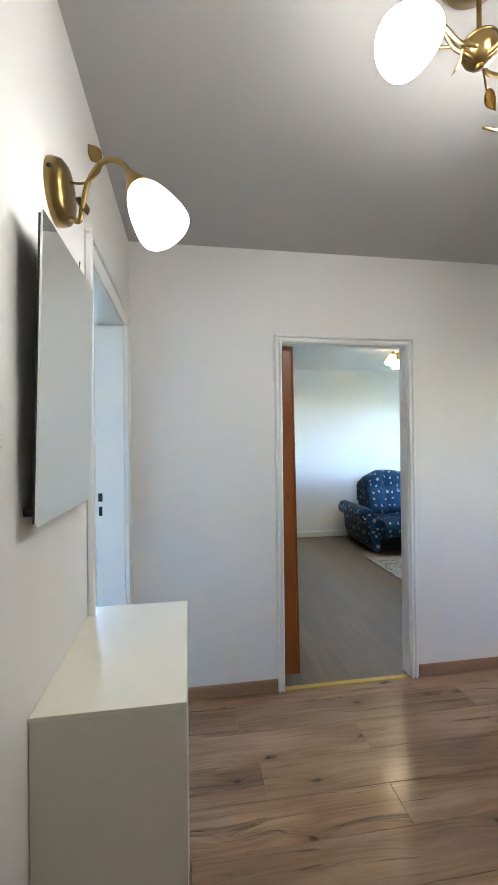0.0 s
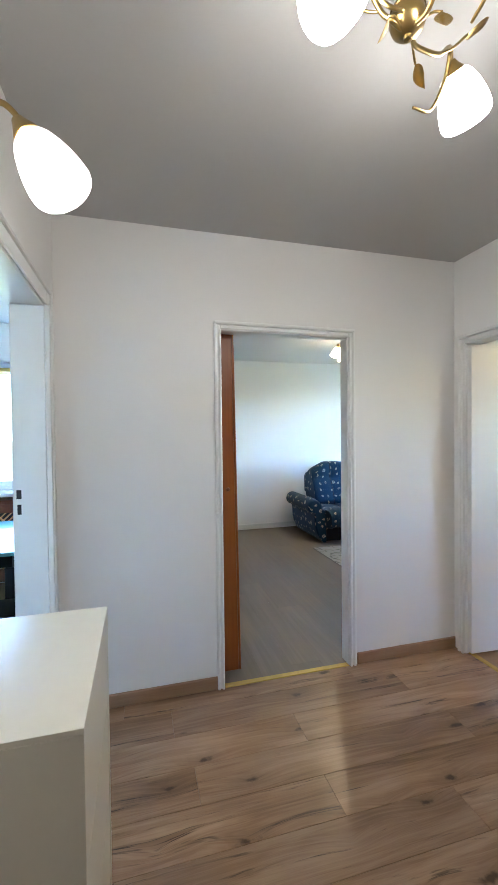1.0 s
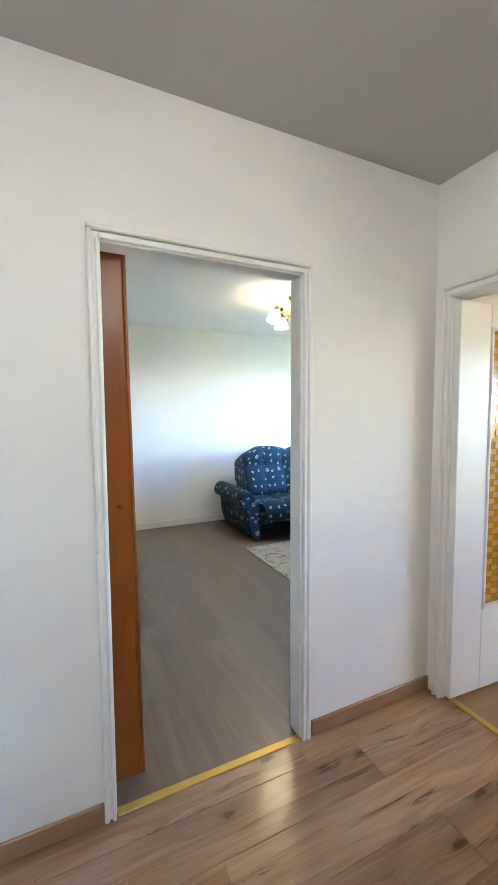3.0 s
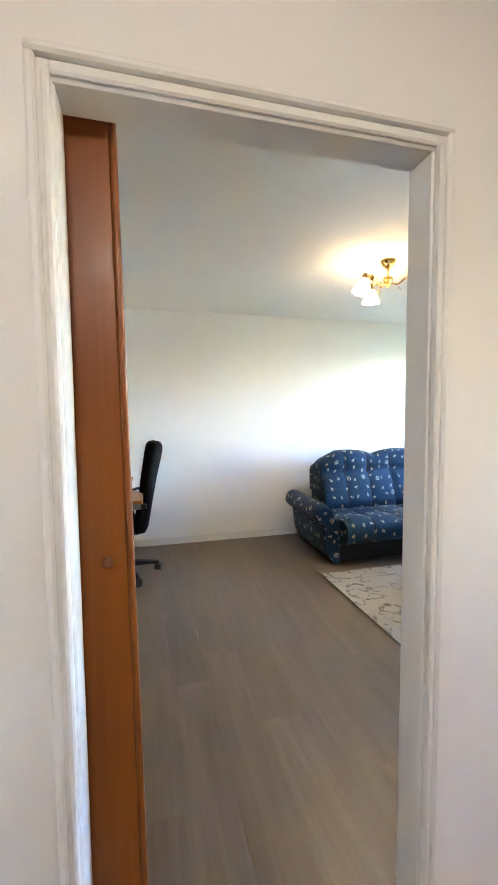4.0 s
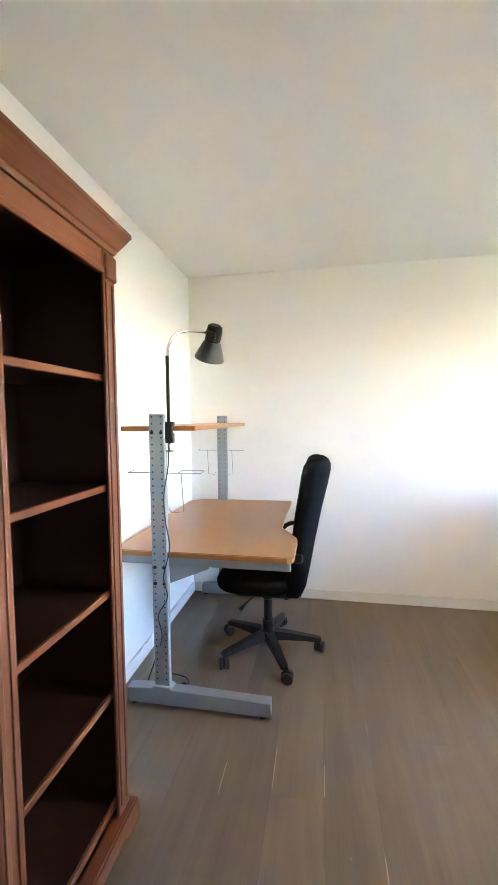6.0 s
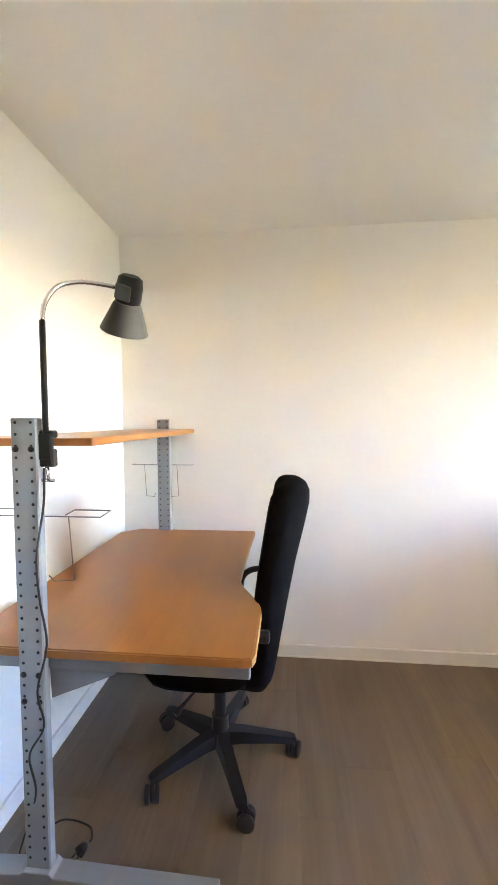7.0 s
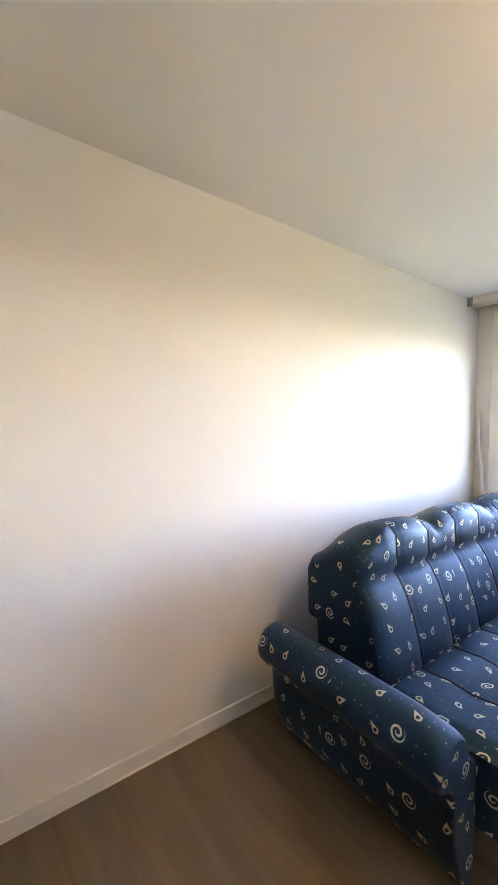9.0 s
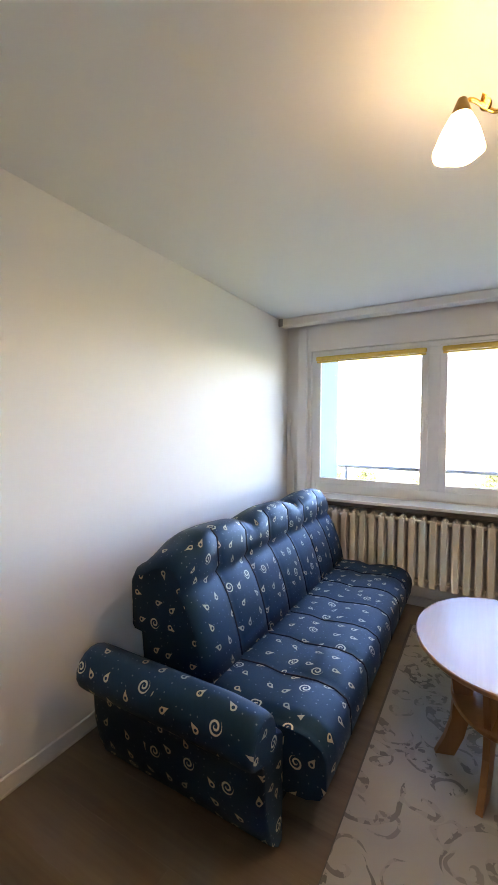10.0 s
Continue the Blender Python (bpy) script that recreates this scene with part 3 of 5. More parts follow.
hang = Matrix.Translation((0.152, 0, 0.012)) @ pose(0, 0, 0, 0, -0.75, 0) @ Matrix.Translation((-0.152, 0, -0.012))


def hung(bm):
    """The door hangs a little out of plumb."""
    bmesh.ops.transform(bm, matrix=hang, verts=bm.verts)
    return bm


leaf = part("leaf", hung(boxed(-0.68, 0.140, 0.109, 0.141, 0.022, 2.048, bevel=0.003)), PINE, sd)
part("edge_moulding", hung(boxed(0.1405, 0.154, 0.105, 0.145, 0.022, 2.048, bevel=0.005, seg=2)), PINE, sd)
kn = bmesh.new()
lathe(kn, [(0.0, 0.014), (0.007, 0.013), (0.011, 0.010), (0.012, 0.006), (0.010, 0.002), (0.006, 0.0), (0.006, -0.004)], pose(0.084, 0.109, 1.102, 90), 18)
part("knob", kn, MAHOGANY, leaf, "round dark wooden knob")
setting("trim_sliding_rail", boxed(-0.72, 0.86, 0.087, 0.136, 2.055, 2.09), ENAMEL, "white rail that carries the sliding door")


# ---- windows ----
def window_set(name, axis, plane, u0, u1, z0, z1, leaves, label, room, blind=True, low=0.045):
    """White plastic window: frame, leaves with pane and handle, yellow blind cassette. room: which way the room lies."""
    o = thing(name, *((plane, u0, z0) if axis == "x" else (u0, plane, z0)), label, "window")
    o["kind"] = "structure"

    def bx(d0, d1, a, b, p, q, bev=0.006):
        d0, d1 = sorted((plane + d0 * room, plane + d1 * room))
        return boxed(d0, d1, a, b, p, q, bevel=bev, seg=2) if axis == "x" else boxed(a, b, d0, d1, p, q, bevel=bev, seg=2)
    f = 0.045
    fr = part("window_frame", bx(-0.03, 0.03, u0, u0 + f, z0, z1), PVC, o)
    part("window_frame", bx(-0.03, 0.03, u1 - f, u1, z0, z1), PVC, o)
    part("window_frame", bx(-0.03, 0.029, u0 + f, u1 - f, z0, z0 + low), PVC, o)
    part("window_frame", bx(-0.03, 0.029, u0 + f, u1 - f, z1 - f, z1), PVC, o)
    step = (u1 - u0) / leaves
    for i in range(leaves):
        a, b = u0 + i * step, u0 + (i + 1) * step
        if i:
            part("mullion", bx(-0.03, 0.03, a - 0.05, a + 0.05, z0 + low, z1 - f), PVC, o)
        a += f - 0.008 if i == 0 else 0.044
        b -= f - 0.008 if i == leaves - 1 else 0.044
        c, d = z0 + low - 0.008, z1 - f + 0.008
        s = 0.058
        sash = part("sash", bx(0.0305, 0.052, a, a + s, c, d), PVC, o)
        part("sash", bx(0.0305, 0.052, b - s, b, c, d), PVC, o)
        part("sash", bx(0.0305, 0.0515, a + s, b - s, c, c + s), PVC, o)
        part("sash", bx(0.0305, 0.0515, a + s, b - s, d - s, d), PVC, o)
        pane = part("pane", bx(0.034, 0.040, a + s - 0.004, b - s + 0.004, c + s - 0.004, d - s + 0.004, 0), PANE, o)
        pane.visible_shadow = False
        hz = (c + d) / 2
        e = a + s / 2 if i else b - s / 2
        part("handle", bx(0.0525, 0.062, e - 0.013, e + 0.013, hz - 0.035, hz + 0.035), PVC, o)
        part("handle_lever", bx(0.0625, 0.085, e - 0.009, e + 0.009, hz - 0.11, hz + 0.01), PVC, o)
        if blind:
            part("blind_roll", bx(0.053, 0.085, a + 0.015, b - 0.015, d - 0.062, d - 0.022, 0.012), BLIND, o, "rolled up yellow blind")
            part("blind_hem", bx(0.057, 0.064, a + 0.02, b - 0.02, d - 0.080, d - 0.0625, 0.002), BLIND, o, "yellow blind hem")
    return o


window_set("window_living", "x", 4.345, 1.223, 3.385, 0.90, 2.250, 2, "white plastic window with rolled yellow blinds", -1, low=0.092)
window_set("window_side", "y", KY + 0.09, -3.6, -1.25, 0.90, 2.16, 3, "white plastic window of the side room with yellow blind", -1)
window_set("window_amber", "x", 4.36, -3.1, -1.75, 1.0, 2.0, 2, "white plastic window of the room beyond", -1, False)

sill = thing("window_sill", 4.1, 2.3, 0.86, "pale grey window sill with a dark front edge", "window sill")
sill["kind"] = "structure"
part("sill_board", boxed(4.02, 4.31, 1.14, 3.47, 0.872, 0.899, bevel=0.004), SILLSTONE, sill)
part("sill_edge", boxed(4.035, 4.06, 1.14, 3.47, 0.835, 0.871), SILLEDGE, sill)
setting("trim_curtain_rail", boxed(4.062, 4.18, 0.13, FY - 0.006, 2.470, H - 0.001, bevel=0.006), SHELF_WHITE, "white boxed curtain rail under the ceiling")
setting("trim_rail_cap", boxed(4.047, 4.061, 3.585, FY - 0.006, 2.463, H - 0.002, bevel=0.003), STEEL, "grey end cap of the curtain rail")
setting("trim_window_pier", boxed(4.235, WX, 3.415, 3.50, 0.90, 2.469, bevel=0.004), WALL, "white pilaster beside the window")
hose = bmesh.new()
tube(hose, curve_pts([(4.255, 3.60, 1.60), (4.25, 3.597, 1.48), (4.25, 3.585, 1.30), (4.25, 3.55, 1.15), (4.25, 3.545, 0.95), (4.255, 3.55, 0.30)]), 0.017, 10)
single("wall_pipe", hose, ENAMEL, "white painted bent pipe in the corner by the window", "pipe", (4.255, 3.55, 0.0005), smooth=40)

# ---- radiator ----
rad = thing("radiator", 4.1, 2.2, 0.23, "cream cast iron radiator with upright columns under the sill", "radiator")
rib = bmesh.new()
box(rib, 3.985, 4.03, -0.026, 0.026, 0.265, 0.80, bevel=0.010, seg=3)
box(rib, 4.07, 4.115, -0.026, 0.026, 0.265, 0.80, bevel=0.010, seg=3)
box(rib, 3.995, 4.105, -0.014, 0.014, 0.765, 0.815, bevel=0.012, seg=2)
lathe(rib, [(0.0, 0.245), (0.022, 0.250), (0.03, 0.275), (0.03, 0.30), (0.018, 0.325)], pose(4.05, 0, 0), 12)
bmesh.ops.translate(rib, verts=rib.verts, vec=(-4.1, 0, -0.23))
ribmesh = mesh_of("column", rib, RADIATOR)
for i in range(24):
    c = new("column", ribmesh)
    c.parent = rad
    c.location = (0, 3.12 - 0.078 * i - 2.2, 0)
for z in (0.30, 0.775):
    b = bmesh.new()
    tube(b, [(4.05, 1.30, z), (4.05, 3.15, z)], 0.016, 10)
    part("manifold", b, RADIATOR, rad)
for y in (1.5, 2.2, 2.9):
    part("bracket", boxed(4.06, WX - 0.0005, y + 0.03, y + 0.045, 0.29, 0.31), RADIATOR, rad)

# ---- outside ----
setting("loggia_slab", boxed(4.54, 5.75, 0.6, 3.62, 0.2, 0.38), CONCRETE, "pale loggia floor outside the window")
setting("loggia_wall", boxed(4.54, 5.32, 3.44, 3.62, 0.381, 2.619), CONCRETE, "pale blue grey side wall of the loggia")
# added slab, out of view: blocks the high sky from the window
setting("loggia_sky_blocker", boxed(4.54, 5.75, 0.6, 3.62, 2.62, 2.80), CONCRETE, "unseen pale slab added over the loggia to cut sky light")
rail = thing("balcony_rail", 5.5, 2.0, 0.38, "grey metal balcony railing outside the window", "railing")
for z in (0.60, 1.045):
    b = bmesh.new()
    tube(b, [(5.55, 0.65, z), (5.55, 3.6, z)], 0.02, 8)
    part("rail_bar", b, RAIL, rail)
for y in (0.7, 1.6, 2.5, 3.4):
    b = bmesh.new()
    tube(b, [(5.55, y, 0.3805), (5.55, y, 1.03)], 0.015, 8)
    part("rail_post", b, RAIL, rail)
gb = bmesh.new()
bmesh.ops.create_grid(gb, x_segments=20, y_segments=20, size=2000, matrix=pose(0, 0, -14))
setting("ground", gb, GRASS, "green ground far below the flat")
rnd = random.Random(4)


def far_block(x, y, w, d, h):
    o = thing("apartment_block", x, y, -14, "pale block of flats far behind the balcony", "building", "far blocks")
    part("wall", boxed(x - d / 2, x + d / 2, y - w / 2, y + w / 2, -14, -14 + h), BLOCK, o)
    part("roof", boxed(x - d / 2 - 0.4, x + d / 2 + 0.4, y - w / 2 - 0.4, y + w / 2 + 0.4, -14 + h, -13.4 + h), CONCRETE, o)
    nx = int(w / 3.2)
    for i in range(nx):
        for k in range(int(h / 2.9)):
            yy = y - w / 2 + 1.6 + i * 3.2
            zz = -14 + 1.0 + k * 2.9
            part("window", boxed(x - d / 2 - 0.06, x - d / 2 + 0.05, yy - 0.7, yy + 0.7, zz, zz + 1.4), FARGLASS, o)


far_block(150, 52, 44, 12, 11.5)
far_block(170, 5, 38, 12, 11.5)


def tree(x, y, h):
    o = thing("tree", x, y, -14, "leafy green tree below the balcony", "tree", "trees outside")
    b = bmesh.new()
    tube(b, [(x, y, -14), (x + 0.1, y, -14 + h * 0.5), (x, y + 0.1, -14 + h * 0.85)], [0.25, 0.17, 0.05], 8)
    for k in range(6):
        a = k * 1.05
        tube(b, [(x, y, -14 + h * (0.4 + 0.06 * k)), (x + 1.6 * math.cos(a), y + 1.6 * math.sin(a), -14 + h * (0.55 + 0.06 * k))], [0.08, 0.02], 6)
    part("trunk", b, BARK, o)
    verts, faces = [], []
    for _ in range(1500):
        a, e, q = rnd.uniform(0, 6.283), rnd.uniform(-0.7, 1.5), rnd.uniform(0.35, 1.0) ** 0.6
        c = Vector((x + 2.6 * q * math.cos(a) * math.cos(e), y + 2.6 * q * math.sin(a) * math.cos(e), -14 + h * 0.68 + h * 0.30 * q * math.sin(e)))
        u = Vector((rnd.uniform(-1, 1), rnd.uniform(-1, 1), rnd.uniform(-1, 1))).normalized() * rnd.uniform(0.12, 0.26)
        w = u.orthogonal().normalized() * u.length * 0.6
        i = len(verts)
        verts += [c - u, c + w, c + u, c - w]
        faces.append((i, i + 1, i + 2, i + 3))
    me = bpy.data.meshes.new("crown")
    me.from_pydata(verts, [], faces)
    me.materials.append(LEAF)
    cr = new("crown", me)
    cr.parent = o
    cr.matrix_parent_inverse = Matrix.Translation((-x, -y, 14))


for x, y, h in ((62, 17, 10), (66, 24, 11), (58, 8, 9.5), (70, 30, 10.5), (64, 0, 10)):
    tree(x, y, h)


# ---- sofa ----
def loft(sections, uvs, caps=True):
    """A skin over closed sections (lists of places), with cloth coordinates in metres."""
    bm = bmesh.new()
    layer = bm.loops.layers.uv.new("cloth")
    rings = [[bm.verts.new(p) for p in s] for s in sections]
    n = len(rings[0])

    def run(s):
        out = [0.0]
        for a, b in zip(s, s[1:] + s[:1]):
            out.append(out[-1] + (Vector(b) - Vector(a)).length)
        return out
    arc = run(sections[len(sections) // 2])
    for i in range(len(rings) - 1):
        for k in range(n):
            f = bm.faces.new((rings[i][k], rings[i][(k + 1) % n], rings[i + 1][(k + 1) % n], rings[i + 1][k]))
            f.smooth = True
            for l, (u, v) in zip(f.loops, ((uvs[i], arc[k]), (uvs[i], arc[k + 1]), (uvs[i + 1], arc[k + 1]), (uvs[i + 1], arc[k]))):
                l[layer].uv = (u, v)
    if caps:
        for ring, flip in ((rings[0], True), (rings[-1], False)):
            vs = ring[::-1] if flip else ring
            f = bm.faces.new(vs)
            c = vs[0].co
            e = max((w.co for w in vs), key=lambda q: (q - c).length) - c
            e.normalize()
            f.normal_update()
            g = f.normal.cross(e)
            for l in f.loops:
                q = l.vert.co - c
                l[layer].uv = (q.dot(e) + 3.3, q.dot(g) + 1.7)
    bmesh.ops.recalc_face_normals(bm, faces=bm.faces)
    return bm


SX0, SX1 = 1.905, 3.86
sofa = thing("sofa", 2.85, 2.95, 0.012, "navy blue paisley upholstered sofa with rolled arm and channelled back", "sofa")
CH = 7                       # channels along the seat
CW = (SX1 - SX0) / CH


def puff(x):
    """0 at a seam, 1 in the middle of a channel."""
    f = ((x - SX0) / CW) % 1.0
    return min(1.0, max(0.0, math.sin(math.pi * f))) ** 0.55


def hump(x):
    """The wavy top line of the back: three humps."""
    f = ((x - SX0) / (SX1 - SX0) * 3) % 1.0
    return math.sin(math.pi * min(max(f, 0.0), 1.0)) ** 0.5


def seat_section(x):
    p = puff(x)
    d = 0.013 * (p - 1)
    e = 0.0 if SX0 + 0.03 < x < SX1 - 0.03 else -0.018
    w = 0.012 * math.sin(x * 9.0) * p
    pts = [(3.02, 0.43), (2.90, 0.452 + d), (2.78, 0.462 + d), (2.70, 0.452 + d - 0.012 * p), (2.62, 0.462 + d), (2.53, 0.470 + d + w * 0.3), (2.46, 0.462 + d), (2.41, 0.435 + d), (2.382 - d, 0.39), (2.378 - d, 0.34), (2.388, 0.285), (2.41, 0.245), (2.46, 0.225), (2.60, 0.215), (3.02, 0.215)]
    return [(x, y - e * 0.4, z + e) for y, z in pts]


def back_section(x):
    p, hmp = puff(x), hump(x)
    end = min(1.0, 0.35 + (x - SX0) / 0.30, 0.35 + (SX1 - x) / 0.20)
    top = 0.922 + 0.045 * end + 0.070 * hmp * end
    d = 0.017 * (1 - p)
    pts = [(2.90 + d, 0.44), (2.915 + d, 0.52), (2.945 + d, 0.62), (2.985 + d, 0.72), (3.025 + d, 0.785), (3.045 + d * 1.5, 0.815), (3.035 + d, 0.85), (3.045 + d, top - 0.055), (3.085 + d, top - 0.015), (3.15, top - 0.004), (3.23, top - 0.03), (3.30, top - 0.075), (3.345, 0.865), (3.37, 0.82), (3.362, 0.60), (3.350, 0.585), (3.300, 0.58), (3.285, 0.45), (3.20, 0.44)]
    # the ends are rolled over
    near = max(0.0, 1 - min(x - SX0, SX1 - x) / 0.06)
    k = 1 - 0.10 * near ** 2.5
    return [(x, 3.16 + (y - 3.16) * k, 0.60 + (z - 0.60) * (k if z > 0.6 else 1.0)) for y, z in pts]


def steps(a, b, n, extra=()):
    return sorted(set([round(a + (b - a) * i / n, 4) for i in range(n + 1)] + list(extra)))


xs = steps(SX0, SX1, 70, [round(SX0 + CW * i, 4) for i in range(1, CH)] + [SX0 + 0.007, SX0 + 0.015, SX1 - 0.007, SX1 - 0.015])
part("seat_cushion", loft([seat_section(x) for x in xs], [x - SX0 for x in xs]), SOFA, sofa)
xb = [x + 0.035 * (1 - (x - SX0) / (SX1 - SX0)) for x in xs]
part("backrest", loft([[(b, y, z) for _, y, z in back_section(x)] for x, b in zip(xs, xb)], [x - SX0 + 0.4 for x in xs]), SOFA, sofa)
for i in range(1, CH):
    x = SX0 + CW * i
    b = bmesh.new()
    tube(b, [(x, y, z + 0.002) for _, y, z in seat_section(x)[1:11]], 0.0044, 6)
    part("seat_seam", b, SEAM, sofa, "dark stitched seam")
    b = bmesh.new()
    tube(b, [(x + 0.035 * (1 - i / CH), y - 0.002, z) for _, y, z in back_section(x)[0:9]], 0.0044, 6)
    part("back_seam", b, SEAM, sofa, "dark stitched seam")
# dark base box under the seat
part("base", boxed(SX0 + 0.02, SX1 - 0.02, 2.62, 3.28, 0.0125, 0.214, bevel=0.01), SEAM, sofa, "dark navy base")
part("back_frame", boxed(SX0 + 0.015, SX1 - 0.015, 3.03, 3.27, 0.216, 0.438, bevel=0.01), SEAM, sofa, "dark navy back frame")


def arm_section(y, k=1.0, drop=0.0):
    """Outline of the rolled arm at y; k shrinks it at the rounded ends."""
    pts = [(1.905, 0.0125), (1.868, 0.0125), (1.812, 0.06), (1.772, 0.14), (1.752, 0.23), (1.748, 0.32), (1.738, 0.395)]
    cx, cz, r = 1.745, 0.490, 0.094
    for i in range(13):
        a = radians(255 - i * 22.5 * 0.98)
        pts.append((cx + r * math.cos(a), cz + r * math.sin(a)))
    pts += [(1.865, 0.455), (1.905, 0.43), (1.908, 0.22)]
    c = (1.83, 0.40)
    return [(c[0] + 0.011 + (x - c[0]) * k, y, max(0.0125, c[1] + (z - c[1]) * (k if z > 0.1 else 1) - drop * (z > 0.42))) for x, z in pts]


ys = [2.560, 2.566, 2.580, 2.605] + steps(2.65, 3.36, 12) + [3.385, 3.40]
ks = [0.86, 0.93, 0.97, 0.99] + [1.0] * 13 + [0.97, 0.90]
part("armrest", loft([arm_section(y, k, 0.014 * max(0, (2.70 - y) / 0.14)) for y, k in zip(ys, ks)], [y - 2.0 for y in ys]), SOFA, sofa, "rolled armrest")

# ---- rug ----
rug = thing("rug", 3.0, 1.9, 0.0, "cream rug with grey scroll pattern lying on the laminate", "rug")
rb = bmesh.new()
bmesh.ops.create_grid(rb, x_segments=60, y_segments=40, size=0.5)
for v in rb.verts:
    v.co = Vector((2.765 + v.co.x * 2.23, 1.645 + v.co.y * 1.50 - 0.018 * (v.co.x + 0.5), 0.0095 + 0.0012 * noise.noise(v.co * 9)))
part("rug_surface", rb, RUG, rug)
part("edging", boxed(1.648, 3.882, 0.882, 2.398, 0.0005, 0.007, bevel=0.002), RUG_EDGE, rug, "dark bound edge")

# ---- coffee table ----
TX, TY, TZ = 2.72, 1.85, 0.575
table = thing("coffee_table", TX, TY, 0.011, "oval beech veneer coffee table with four curved legs on the rug", "table")


def oval(a, b, z0, z1, bev, mat, name, label=""):
    b_ = bmesh.new()
    n = 56
    prof = [(0.0, z0), (1 - bev / a, z0), (1.0, z0 + bev), (1.0, z1 - bev), (1 - bev / a, z1), (0.0, z1)]
    rings = []
    for k, z in prof[1:-1]:
        rings.append([b_.verts.new((TX + a * k * math.cos(t), TY + b * k * math.sin(t), z)) for t in (2 * math.pi * i / n for i in range(n))])
    for u, w in zip(rings, rings[1:]):
        for i in range(n):
            b_.faces.new((u[i], u[(i + 1) % n], w[(i + 1) % n], w[i]))
    b_.faces.new(rings[0][::-1])
    b_.faces.new(rings[-1])
    return part(name, b_, mat, table, label, smooth=40)


top = oval(0.47, 0.365, TZ - 0.022, TZ, 0.005, TABLETOP, "tabletop")
oval(0.30, 0.21, 0.285, 0.303, 0.003, TABLEWOOD, "lower_shelf", "oval lower shelf")
for k in range(4):
    ang = radians((-14, 108, 166, -72)[k])
    outl = [(0.10, TZ - 0.023), (0.31, TZ - 0.023), (0.285, 0.42), (0.265, 0.30), (0.275, 0.18), (0.31, 0.09), (0.36, 0.0115), (0.255, 0.0115), (0.205, 0.10), (0.175, 0.20), (0.165, 0.30), (0.15, 0.42)]
    if k % 2:
        outl = [(r * 0.78, z) for r, z in outl]
    b = bmesh.new()
    prism(b, outl, -0.013, 0.013)
    bmesh.ops.transform(b, matrix=pose(TX, TY, 0, 0, 0, math.degrees(ang)), verts=b.verts)
    part("leg", b, TABLEWOOD, table, "curved plank leg")

# ---- desk ----
desk = thing("desk", -0.3, 2.95, 0.0, "beech topped computer desk on silver grey perforated steel posts", "desk")
DZ = 0.777


def desk_outline():
    pts = [(-0.755, 2.303), (0.108, 2.303), (0.130, 2.310), (0.137, 2.335)]
    for i in range(9):
        t = i / 8
        s = t * t * (3 - 2 * t)
        pts.append((0.137 - 0.107 * s, 2.58 + 0.30 * t))
    pts += [(0.03, 3.30), (0.035, 3.585), (-0.66, 3.585), (-0.755, 3.50)]
    return pts


b = bmesh.new()
prism(b, desk_outline(), DZ - 0.026, DZ, "z")
bmesh.ops.bevel(b, geom=[e for e in b.edges if abs(e.verts[0].co.z - e.verts[1].co.z) < 1e-5 and e.verts[0].co.z > DZ - 0.01], offset=0.004, segments=2, affect="EDGES")
part("desktop", b, BEECH, desk)
band = [(x, y) for x, y in desk_outline() if x > 0.0 and y < 3.4][1:]
b = bmesh.new()
prism(b, [(x + 0.0005, y) for x, y in band] + [(x + 0.0022, y) for x, y in band[::-1]], DZ - 0.0255, DZ - 0.004, "z")
part("edge_band", b, BEECH_EDGE, desk, "pale edge band")
for y, xe in ((2.323, 0.124), (3.545, 0.005)):
    part("side_rail", boxed(-0.735, xe, y, y + 0.022, DZ - 0.072, DZ - 0.0265, bevel=0.003), STEEL, desk)
part("front_rail", boxed(-0.02, 0.0, 2.3575, 3.5445, DZ - 0.066, DZ - 0.027, bevel=0.003), STEEL, desk)
part("back_rail", boxed(-0.735, -0.712, 2.3575, 3.5445, DZ - 0.066, DZ - 0.027, bevel=0.003), STEEL, desk)
